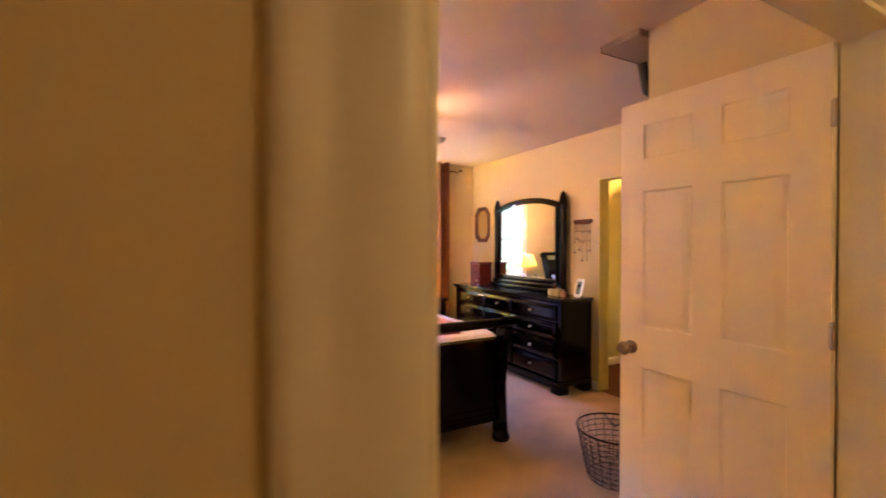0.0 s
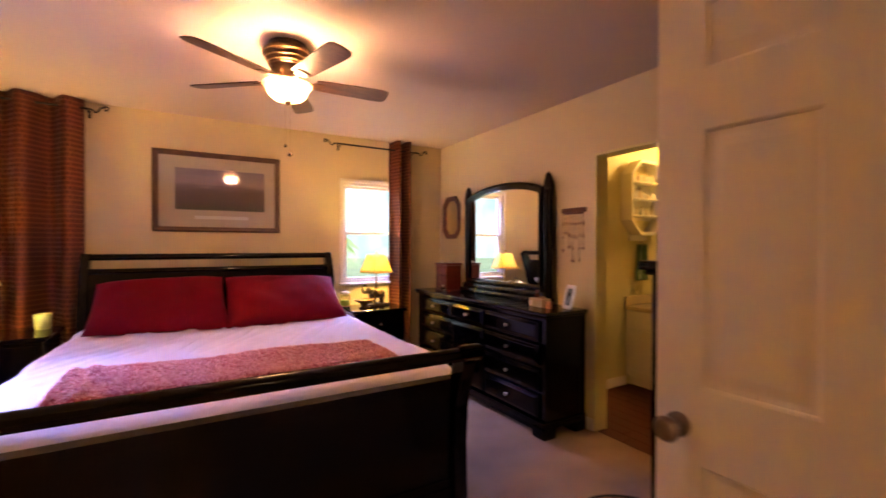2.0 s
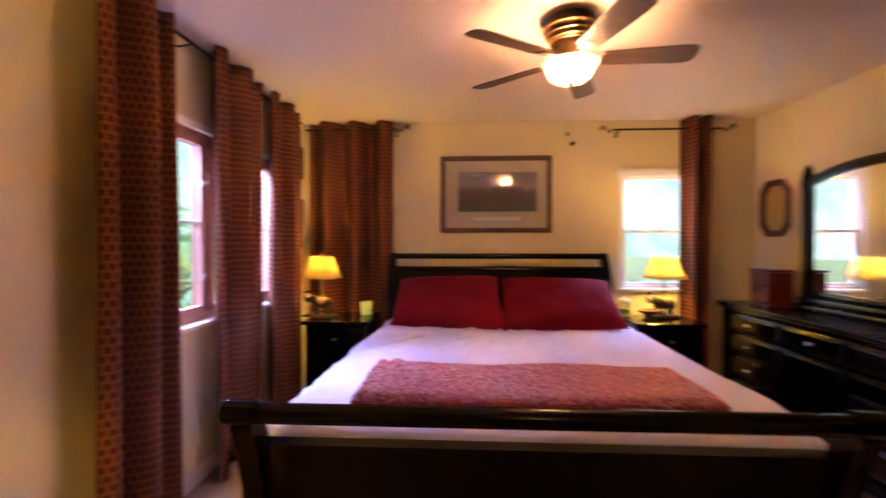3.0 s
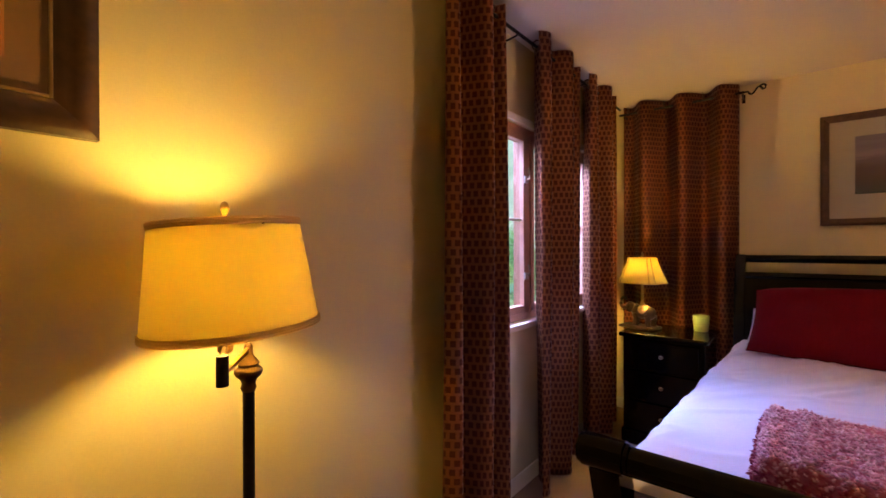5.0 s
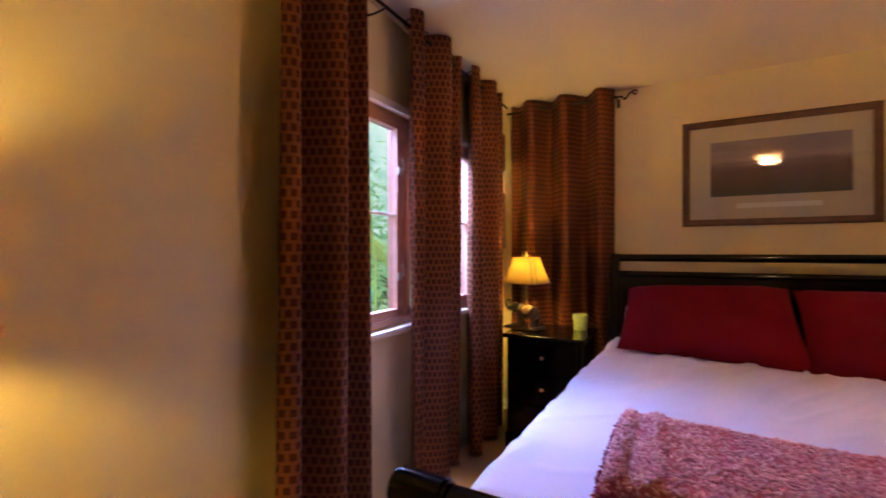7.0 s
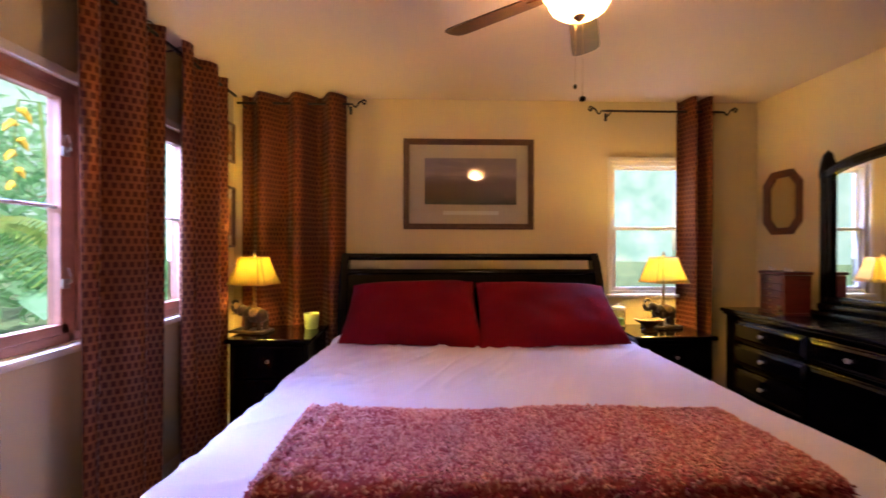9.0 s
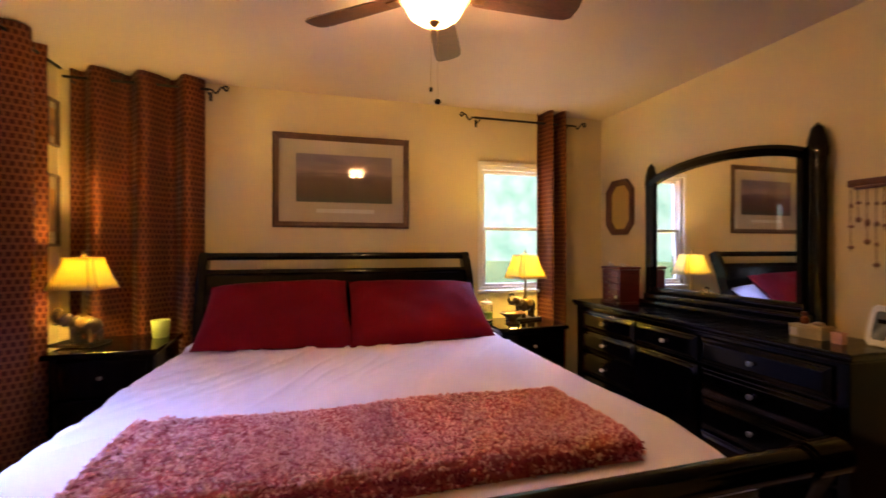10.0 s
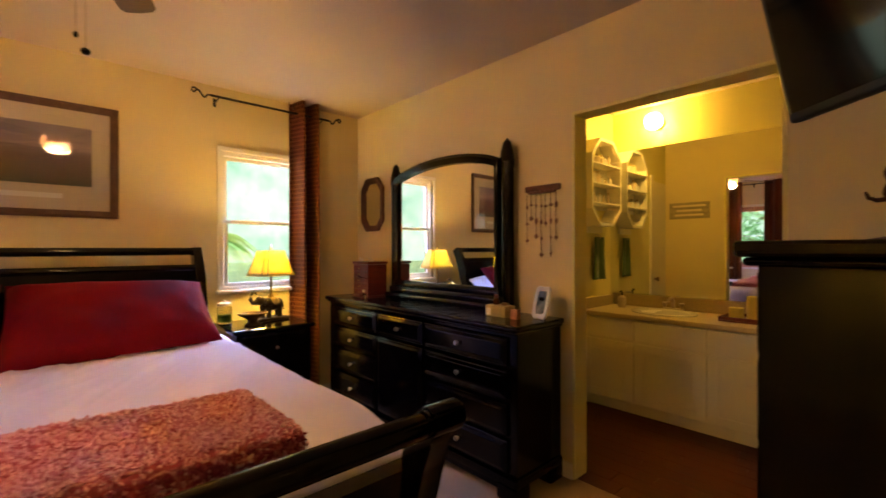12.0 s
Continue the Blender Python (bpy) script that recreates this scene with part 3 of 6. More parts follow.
def sleigh(points, width):
    """A curved upright outline (y, z) of a given width from a centre line."""
    left, right = [], []
    for i, p in enumerate(points):
        a, b = points[max(i - 1, 0)], points[min(i + 1, len(points) - 1)]
        dy, dz = b[0] - a[0], b[1] - a[1]
        l = math.hypot(dy, dz)
        w = width[i] / 2
        left.append((p[0] - dz / l * w, p[1] + dy / l * w))
        right.append((p[0] + dz / l * w, p[1] - dy / l * w))
    return left + right[::-1]


head_line = [(4.72, 0.0), (4.72, 0.35), (4.725, 0.65), (4.745, 0.90), (4.785, 1.08), (4.84, 1.20), (4.885, 1.275)]
head_w = [0.075, 0.075, 0.08, 0.085, 0.09, 0.085, 0.07]
for x in (HX0, BX1 - 0.06):
    bm = extrude(B(), sleigh(head_line, head_w), "x", x, x + 0.06)
    bmesh.ops.bevel(bm, geom=[e for e in bm.edges], offset=0.006, segments=2, profile=0.5, affect="EDGES")
    part("head_post", bm, M_DARK, bed)
ends = (HX0 + 0.055, BX1 - 0.055)
part("top_rail", ring(B(), [(ends[0], 4.875, 1.262), (0.97, 4.875, 1.262), (ends[1], 4.875, 1.262)], 0.026, 16), M_DARK, bed)
part("lower_rail", ring(B(), [(ends[0], 4.80, 1.150), (0.97, 4.80, 1.150), (ends[1], 4.80, 1.150)], 0.026, 16), M_DARK, bed)
bm = extrude(B(), sleigh([(4.72, 0.30), (4.725, 0.70), (4.75, 0.95), (4.795, 1.13)], [0.03] * 4), "x", *ends)
part("headboard_panel", bm, M_DARK, bed)
foot_line = [(2.405, 0.0), (2.405, 0.06), (2.42, 0.12), (2.425, 0.40), (2.415, 0.60), (2.385, 0.74), (2.345, 0.83), (2.315, 0.872)]
foot_w = [0.10, 0.09, 0.075, 0.075, 0.08, 0.085, 0.085, 0.05]
for x in (-0.012, 1.833):
    bm = extrude(B(), sleigh(foot_line, foot_w), "x", x, x + 0.07)
    bmesh.ops.bevel(bm, geom=[e for e in bm.edges], offset=0.007, segments=2, profile=0.5, affect="EDGES")
    post = part("foot_post", bm, M_DARK, bed)
    bm = B()
    ring(bm, [(x - 0.022, 2.312, 0.862), (x + 0.092, 2.312, 0.862)], 0.034, 18)
    ring(bm, [(x - 0.012, 2.312, 0.862), (x + 0.082, 2.312, 0.862)], 0.039, 18)
    part("scroll_end", bm, M_DARK, post)
    bm = B()
    lathe(bm, [(0.0, 0.0), (0.058, 0.0), (0.066, 0.012), (0.066, 0.03), (0.054, 0.05), (0.046, 0.075), (0.0, 0.078)], (x + 0.035, 2.405, 0.0), 20)
    part("foot", bm, M_DARK, post, "turned bun foot")
fe = (0.057, 1.834)
part("top_rail", ring(B(), [(fe[0], 2.315, 0.858), (0.97, 2.315, 0.858), (fe[1], 2.315, 0.858)], 0.032, 18), M_DARK, bed)
bm = extrude(B(), sleigh([(2.43, 0.16), (2.43, 0.45), (2.42, 0.62), (2.40, 0.735)], [0.032, 0.032, 0.034, 0.044]), "x", *fe)
part("footboard_panel", bm, M_DARK, bed)
bm = B()
box(bm, (fe[0], 2.408, 0.20), (fe[1], 2.416, 0.24), 0.002)
box(bm, (fe[0], 2.40, 0.14), (fe[1], 2.452, 0.20), 0.006)
part("bottom_rail", bm, M_DARK, bed)
for x in (BX0 + 0.0, BX1 - 0.07):
    block("side_rail", (x, 2.455, 0.20), (x + 0.03, 4.69, 0.44), M_DARK, bed, 0.006)


def soft_slab(x0, y0, z0, x1, y1, z1, r, nx, ny, seed, crease=0.006):
    """A padded block with rounded shoulders and soft creases."""
    bm = B()
    def lift(x, y):
        d = min(x - x0, x1 - x, y - y0, y1 - y)
        h = z1 if d >= r else z1 - r + math.sqrt(max(r * r - (r - d) ** 2, 0))
        n = noise.noise(Vector((x * 2.2 + seed, y * 2.6, 0))) * 0.010 + noise.noise(Vector((x * 7 + 1.5 * y, y * 3 - x, seed))) * crease
        if seed == 8:
            w = x * 0.75 - y * 0.55
            rid = 1 - abs(noise.noise(Vector((w * 10.0, (x + y) * 1.3, 4.0)))) * 2
            pull = max(0.0, min(1.0, (y - 3.15) / 0.9)) * (0.35 + 0.65 * max(0.0, min(1.0, (1.1 - abs(x - 0.35)) / 1.1)))
            n += 0.024 * max(0.0, rid) ** 5 * pull
            side = max(0.0, 1 - d / 0.16)
            n += 0.005 * side * noise.noise(Vector((x * 3, y * 9, 2.0)))
            tug = 1 - abs(noise.noise(Vector((x * 1.6 + y * 0.7, y * 5.2 - x * 3.0, 9.0)))) * 2
            n += 0.010 * max(0.0, tug) ** 4 * max(0.0, min(1.0, (0.75 - x) / 0.6))
        return h + n
    def spaced(a, b, n):
        s = [a + (b - a) * i / n for i in range(n + 1)]
        extra = [0.004, 0.012, 0.025, 0.045, 0.07]
        return sorted({*s, *[a + e for e in extra], *[b - e for e in extra]})
    xs, ys = spaced(x0, x1, nx), spaced(y0, y1, ny)
    grid = [[bm.verts.new((x, y, lift(x, y))) for y in ys] for x in xs]
    for i in range(len(xs) - 1):
        for j in range(len(ys) - 1):
            bm.faces.new((grid[i][j], grid[i + 1][j], grid[i + 1][j + 1], grid[i][j + 1]))
    border = [g[0] for g in grid] + grid[-1][1:] + [g[-1] for g in grid[::-1]][1:] + grid[0][::-1][1:-1]
    low = [bm.verts.new((v.co.x, v.co.y, z0)) for v in border]
    for i in range(len(border)):
        j = (i + 1) % len(border)
        bm.faces.new((border[j], border[i], low[i], low[j]))
    bm.faces.new(low)
    return bm


part("mattress", soft_slab(0.035, 2.47, 0.30, 1.825, 4.68, 0.70, 0.06, 20, 24, 3), M_SHEET, bed, "white mattress in a fitted sheet")
spread = soft_slab(-0.02, 2.485, 0.40, 1.975, 4.66, 0.745, 0.085, 150, 170, 8, 0.005)
for v in spread.verts:
    if v.co.x < 0.9:
        v.co.x += (0.9 - v.co.x) / 0.92 * (0.078 - 0.098 * max(0.0, min(1.0, (4.6 - v.co.y) / 1.9)))
    else:
        v.co.x += (v.co.x - 0.9) / 1.07 * (0.028 - 0.085 * max(0.0, min(1.0, (2.88 - v.co.y) / 0.40)) ** 2)
cover = tagged(part("bedspread", spread, M_SHEET), "smooth white bedspread with faint creases on the bed", "bedspread")
part("hem", ring(B(), [(-0.042, 2.50, 0.402), (-0.042, 2.70, 0.402), (0.057, 4.60, 0.402), (0.057, 4.65, 0.402)], 0.006, 8), M_SHEET, cover)
part("hem", ring(B(), [(1.922, 2.50, 0.402), (1.960, 2.60, 0.402), (2.004, 2.90, 0.402), (2.004, 4.65, 0.402)], 0.006, 8), M_SHEET, cover)


def pillow(label, x0, x1, y, z, tilt, seed, corner=0.0, material=None):
    w, h, t = x1 - x0, 0.54, 0.17
    bm = B()
    n, m = 28, 20
    for side in (1, -1):
        grid = []
        for i in range(n + 1):
            row = []
            for j in range(m + 1):
                u, v = 2 * i / n - 1, 2 * j / m - 1
                puff = (max(0, 1 - abs(u) ** 4) * max(0, 1 - abs(v) ** 3)) ** 0.6
                pull = 1 - 0.02 * (1 - u * u) * abs(v) ** 3
                pull2 = 1 - 0.03 * (1 - v * v) * abs(u) ** 3 - 0.03 * (v + 1)
                e = noise.noise(Vector((u * 2.2 + seed, v * 2.0, side))) * 0.022 * puff
                fold = 1 - 2 * abs(noise.noise(Vector((u * 3.4 + seed * 1.7, v * 1.5 + u * 1.2, 3.0 + side))))
                e += 0.010 * max(0.0, fold) ** 3 * (abs(u) ** 2 + 0.25) * puff ** 0.5 * side
                row.append(bm.verts.new((u * w / 2 * pull2, v * h / 2 * pull + corner * u * v * 0.02, side * (t / 2 * puff + 0.004) + e)))
            grid.append(row)
        for i in range(n):
            for j in range(m):
                bm.faces.new((grid[i][j], grid[i + 1][j], grid[i + 1][j + 1], grid[i][j + 1]))
    bmesh.ops.remove_doubles(bm, verts=bm.verts, dist=0.0095)
    ob = part("pillow", bm, material or M_RED)
    ob.matrix_world = pose((x0 + x1) / 2, y, z, tilt, 0, 0)
    return tagged(ob, label, "pillow", "pillows on the bed")


pillow("plump crimson pillow leaning on the headboard", 0.145, 1.010, 4.40, 0.925, 38, 2.0, 1)
pillow("plump crimson pillow with a wrinkled outer edge", 0.975, 1.895, 4.385, 0.918, 38, 7.0, -1)

pillow("white pillow tucked behind the crimson one", 0.120, 0.97, 4.50, 0.835, 27, 4.0, 1, M_SHEET)
pillow("white pillow tucked behind the crimson one", 1.03, 1.925, 4.50, 0.835, 27, 9.0, -1, M_SHEET)

# folded chenille throw, its nap built as short curly tufts
throw = thing("throw_blanket", "shaggy rose-pink chenille throw folded across the bed", "blanket")
TX0, TX1, TY0, TY1 = 0.285, 1.655, 2.610, 3.075


def rolls(x):
    """Height of the two soft rolls where the throw's folded end lies."""
    u = x - TX0
    return 0.014 * (math.exp(-((u - 0.035) / 0.022) ** 2) + math.exp(-((u - 0.105) / 0.026) ** 2)) + 0.004 * math.sin(9 * u)


def tufts(name, places, material, rnd, label):
    """Short curly knots of yarn at (x, y, z, size) places, joined into one mesh."""
    verts, faces = [], []
    for x, y, z, r in places:
        turn = Euler((rnd.uniform(0, 6.28), rnd.uniform(0, 6.28), rnd.uniform(0, 6.28))).to_matrix()
        base = len(verts)
        for p in ((1.7, 0, 0), (-1.7, 0, 0), (0, 0.75, 0), (0, -0.75, 0), (0.2, 0, 0.75), (-0.2, 0, -0.75)):
            q = turn @ Vector(p) * r
            verts.append((x + q.x, y + q.y, z + q.z * 0.8))
        for a, b, c in ((0, 2, 4), (2, 1, 4), (1, 3, 4), (3, 0, 4), (2, 0, 5), (1, 2, 5), (3, 1, 5), (0, 3, 5)):
            faces.append((base + a, base + b, base + c))
    data = bpy.data.meshes.new(name)
    data.from_pydata(verts, [], faces)
    data.materials.append(material)
    data.polygons.foreach_set("use_smooth", [True] * len(data.polygons))
    ob = new(name, data)
    ob.parent = throw
    return tagged(ob, label, kind="stuff")


bm = soft_slab(TX0, TY0, 0.735, TX1, TY1, 0.812, 0.035, 60, 30, 21, 0.006)
for v in bm.verts:
    if v.co.z > 0.76:
        v.co.z += rolls(v.co.x)
part("folded_cloth", bm, M_THROW, throw)
rnd = random.Random(5)
spots, border = [], []
for k in range(15000):
    x, y = rnd.uniform(TX0 - 0.006, TX1 + 0.006), rnd.uniform(TY0 - 0.006, TY1 + 0.006)
    d = max(0.0, min(x - TX0, TX1 - x, y - TY0, TY1 - y))
    z = 0.809 if d > 0.035 else 0.774 + math.sqrt(max(0.035 ** 2 - (0.035 - d) ** 2, 0)) - (rnd.uniform(0, 0.035) if d == 0 else 0)
    z += noise.noise(Vector((x * 2.2 + 21, y * 2.6, 0))) * 0.010 + rolls(x) * min(1.0, d / 0.02) + rnd.uniform(-0.003, 0.007)
    spots.append((x, y, z, rnd.uniform(0.0042, 0.0080)))
tufts("nap", spots, M_NAP, rnd, "short curly chenille nap")
around = 2 * (TX1 - TX0 + TY1 - TY0)
for k in range(2600):
    u = rnd.uniform(0, around)
    w = TX1 - TX0
    h = TY1 - TY0
    x, y = (TX0 + u, TY0) if u < w else (TX1, TY0 + u - w) if u < w + h else (TX1 - (u - w - h), TY1) if u < 2 * w + h else (TX0, TY1 - (u - 2 * w - h))
    border.append((x + rnd.uniform(-0.007, 0.007), y + rnd.uniform(-0.007, 0.007), 0.773 + rnd.uniform(-0.02, 0.02), rnd.uniform(0.004, 0.0075)))
tufts("fringe", border, M_FRINGE, rnd, "deeper crimson edge yarn")

# ---- nightstands, lamps and what stands on them ----
def knob(parent, place, way, material=M_NICKEL, r=0.014):
    bm = lathe(B(), [(r * 0.5, 0), (r * 0.45, r * 0.7), (r * 0.9, r * 1.0), (r, r * 1.4), (r * 0.7, r * 1.8), (0, r * 1.9)], sides=14)
    turn = {"-x": (0, -90, 0), "+x": (0, 90, 0), "-y": (90, 0, 0), "+y": (-90, 0, 0)}[way]
    bmesh.ops.transform(bm, matrix=pose(*place, *turn), verts=bm.verts)
    return part("knob", bm, material, parent, "small pale metal knob")


def nightstand(label, x0, x1, y0, y1, top):
    stand = thing("nightstand", label, "nightstand", "nightstands beside the bed")
    block("top", (x0 - 0.025, y0 - 0.025, top - 0.03), (x1 + 0.025, y1, top), M_DARK, stand, 0.008)
    block("body", (x0, y0, 0.10), (x1, y1 - 0.01, top - 0.03), M_DARK, stand, 0.004)
    block("plinth", (x0 - 0.012, y0 - 0.012, 0.0), (x1 + 0.012, y1 - 0.01, 0.10), M_DARK, stand, 0.008)
    step = (top - 0.03 - 0.13) / 3
    for k in range(3):
        z = 0.115 + k * (step + 0.004)
        d = block("drawer", (x0 + 0.03, y0 - 0.016, z), (x1 - 0.03, y0 - 0.001, z + step - 0.012), M_DARK, stand, 0.004)
        knob(d, ((x0 + x1) / 2, y0 - 0.016, z + step / 2), "-y", M_KNOB, 0.012)
    return stand


nightstand("black wooden nightstand under the elephant lamp", -0.565, -0.075, 4.385, 4.855, 0.76)
nightstand("black wooden nightstand by the window", 2.035, 2.535, 4.42, 4.85, 0.76)

M_ELEPHANT = mat("dark_bronze_resin", (0.075, 0.048, 0.028), 0.38, 45, 0.35, 0.3, metal=0.25)
M_GOLDDRAPE = mat("antique_gold_resin", (0.42, 0.28, 0.13), 0.45, 60, 0.3, 0.3, metal=0.4)


def blob(bm, place, size, turn=(0, 0, 0), detail=3):
    bmesh.ops.create_icosphere(bm, subdivisions=detail, radius=1, matrix=pose(*place, *turn) @ Matrix.Diagonal((*size, 1)))


def elephant_lamp(label, x, y, z, turn):
    """A lamp on a walking elephant with a raised trunk; it looks along -x before the turn."""
    lamp = thing("table_lamp", label, "lamp", "elephant table lamps")
    bm = B()
    box(bm, (-0.115, -0.062, 0), (0.105, 0.062, 0.018), 0.008)
    part("base_plate", bm, M_ELEPHANT, lamp)
    bm = B()
    blob(bm, (0.020, 0, 0.100), (0.066, 0.040, 0.042))
    blob(bm, (0.056, 0, 0.096), (0.036, 0.038, 0.040))
    blob(bm, (-0.020, 0, 0.104), (0.038, 0.036, 0.040))
    blob(bm, (-0.066, 0, 0.128), (0.030, 0.026, 0.031))
    for lx, ly in ((-0.036, 0.022), (-0.022, -0.022), (0.070, 0.022), (0.056, -0.022)):
        ring(bm, [(lx, ly, 0.016), (lx, ly, 0.026), (lx * 0.97, ly, 0.060), (lx * 0.92, ly, 0.095)], [0.018, 0.015, 0.015, 0.020], 12)
    trunk = [(-0.088, 0, 0.126), (-0.108, 0, 0.118), (-0.124, 0, 0.126), (-0.132, 0, 0.146), (-0.128, 0, 0.168), (-0.114, 0, 0.180), (-0.098, 0, 0.178), (-0.092, 0, 0.168)]
    ring(bm, trunk, [0.017, 0.014, 0.012, 0.011, 0.010, 0.009, 0.008, 0.006], 10)
    for s in (1, -1):
        blob(bm, (-0.050, s * 0.034, 0.124), (0.006, 0.024, 0.030), (0, 15, s * 40), 2)
        ring(bm, [(-0.084, s * 0.014, 0.116), (-0.104, s * 0.020, 0.104), (-0.120, s * 0.022, 0.110)], [0.005, 0.004, 0.002], 8)
    ring(bm, [(0.090, 0, 0.105), (0.100, 0, 0.080), (0.098, 0, 0.055)], [0.005, 0.003, 0.005], 8)
    part("elephant", bm, M_ELEPHANT, lamp, "dark bronze elephant with a raised trunk")
    bm = B()
    blob(bm, (0.022, 0, 0.108), (0.046, 0.0425, 0.038))
    part("saddle_cloth", bm, M_GOLDDRAPE, lamp, "antique gold saddle cloth")
    bm = lathe(B(), [(0.014, 0.138), (0.016, 0.150), (0.009, 0.162), (0.007, 0.30), (0.014, 0.31), (0.014, 0.335), (0, 0.336)], (0.01, 0, 0.0), 14)
    part("stem", bm, M_BRASS, lamp)
    bm = B()
    low, high, n = 0.282, 0.435, 4
    def corner(h, k):
        f = (h - low) / (high - low)
        w = 0.119 * (1 - f) ** 1.15 + 0.070 * (1 - (1 - f) ** 1.15)
        d = 0.100 * (1 - f) ** 1.15 + 0.055 * (1 - (1 - f) ** 1.15)
        cut = 0.22
        sq = [(1, 1 - cut), (1 - cut, 1), (-1 + cut, 1), (-1, 1 - cut), (-1, -1 + cut), (-1 + cut, -1), (1 - cut, -1), (1, -1 + cut)]
        return 0.01 + sq[k][0] * w, sq[k][1] * d, h
    rows = [[bm.verts.new(corner(low + (high - low) * i / 6, k)) for k in range(8)] for i in range(7)]
    for a, b in zip(rows, rows[1:]):
        for k in range(8):
            bm.faces.new((a[k], a[(k + 1) % 8], b[(k + 1) % 8], b[k]))
    shade = part("shade", bm, M_BELLSHADE, lamp, "glowing cream bell shade with cut corners")
    thick = shade.modifiers.new("thickness", "SOLIDIFY")
    thick.thickness = 0.0015
    for h, name in ((low, "lower_trim"), (high, "upper_trim")):
        part(name, ring(B(), [corner(h, k) for k in range(8)], 0.0028, 6, True), M_SHADETRIM, shade)
    for k in range(8):
        part("shade_rib", ring(B(), [corner(low + (high - low) * i / 6, k) for i in range(7)], 0.002, 6), M_GOLDDRAPE, shade)
    bm = B()
    ring(bm, [(0.01, 0, 0.335), (0.01, 0.03, 0.36), (0.01, 0.03, 0.43), (0.01, 0, 0.447), (0.01, -0.03, 0.43), (0.01, -0.03, 0.36), (0.01, 0, 0.335)], 0.0015, 6)
    part("harp", bm, M_BRASS, lamp)
    part("finial", lathe(B(), [(0.004, 0.440), (0.010, 0.450), (0.006, 0.458), (0.008, 0.466), (0, 0.472)], (0.01, 0, 0), 12), M_BRASS, lamp)
    lamp.matrix_world = pose(x, y, z, 0, 0, turn) @ Matrix.Scale(1.16, 4)
    return lamp


elephant_lamp("lit elephant table lamp with a cream bell shade", -0.507, 4.60, 0.76, -12)
elephant_lamp("lit elephant table lamp in front of the bright window", 2.357, 4.712, 0.76, 14)

M_GREENCUP = mat("pale_green_ceramic", (0.42, 0.50, 0.12), 0.35, 40, 0.08, 0.05)
M_WAX = mat("green_candle_wax", (0.38, 0.66, 0.10), 0.5, 40, 0.06, 0.05)
cup = thing("candle_cup", "small pale green candle cup on the nightstand", "candle", place=(-0.150, 4.735, 0.76))
part("cup", lathe(B(), [(0, 0), (0.040, 0), (0.044, 0.006), (0.052, 0.105), (0.050, 0.108), (0.046, 0.104), (0.042, 0.07), (0, 0.07)], sides=28), M_GREENCUP, cup)
part("wax", lathe(B(), [(0, 0.076), (0.042, 0.076), (0.042, 0.072)], sides=24), M_WAX, cup, "pale wax")
jar = thing("candle_jar", "green candle in a glass jar with a lid", "candle", place=(2.068, 4.78, 0.76))
j = part("jar", lathe(B(), [(0, 0.0), (0.044, 0.0), (0.048, 0.01), (0.048, 0.105), (0.040, 0.115), (0.040, 0.120), (0.037, 0.120), (0.037, 0.114), (0.044, 0.103), (0.044, 0.012), (0, 0.010)], sides=28), M_GLASS, jar, "clear glass jar")
part("wax", lathe(B(), [(0, 0.012), (0.043, 0.012), (0.043, 0.060), (0, 0.060)], sides=24), M_WAX, jar, "bright green wax")
part("lid", lathe(B(), [(0.043, 0.121), (0.046, 0.125), (0.046, 0.140), (0.030, 0.146), (0.012, 0.150), (0.012, 0.16), (0, 0.165)], sides=24), M_TRIM, jar, "pale lid")
bowl = thing("trinket_dish", "small dark footed dish on the nightstand", "dish", place=(2.19, 4.57, 0.76))
bowl.scale = (1.2, 1.2, 1.3)
part("dish", lathe(B(), [(0, 0), (0.045, 0), (0.045, 0.008), (0.025, 0.016), (0.030, 0.03), (0.075, 0.055), (0.080, 0.062), (0.072, 0.060), (0.028, 0.038), (0, 0.034)], sides=24, sy=0.7), M_BRONZE, bowl)
part("rim", ring(B(), [(0.078 * math.cos(2 * math.pi * k / 24), 0.055 * math.sin(2 * math.pi * k / 24), 0.062) for k in range(24)], 0.004, 6, True), M_GOLDDRAPE, bowl, "gold rim")

# swing-arm floor lamp by the west wall
lamp = thing("floor_lamp", "dark bronze swing-arm floor lamp with cream drum shade", "lamp")
PX, PY = -0.565, 1.755
part("base", lathe(B(), [(0, 0), (0.135, 0), (0.14, 0.008), (0.13, 0.02), (0.06, 0.035), (0.022, 0.06), (0.016, 0.10), (0, 0.10)], (PX, PY, 0), 36), M_BRONZE, lamp)
part("pole", ring(B(), [(PX, PY, 0.08), (PX, PY, 0.5), (PX, PY, 1.045)], 0.0125, 16), M_IRON, lamp)
part("collar", lathe(B(), [(0.0135, 1.000), (0.017, 1.008), (0.014, 1.018), (0.018, 1.028), (0.027, 1.036), (0.030, 1.043), (0.029, 1.049), (0.021, 1.056), (0.023, 1.062), (0.018, 1.070), (0.013, 1.076), (0.009, 1.082), (0.009, 1.100), (0.005, 1.106), (0, 1.108)], (PX, PY, 0.028), 24), M_BRONZE, lamp, "turned brass collar")
elbow = Vector((-0.470, 1.658, 1.098))
top = Vector((-0.592, 1.717, 1.10))
for a, b in ((Vector((PX, PY, 1.122)), elbow + Vector((0, 0, 0.005))), (elbow + Vector((0, 0, 0.035)), top + Vector((0, 0, 0.03)))):
    part("swing_arm", ring(B(), [a, (a + b) / 2, b], 0.006, 10), M_BRASS, lamp)
part("elbow", ring(B(), [elbow + Vector((0, 0, -0.016)), elbow + Vector((0, 0, 0.042))], 0.0115, 14), M_IRON, lamp)
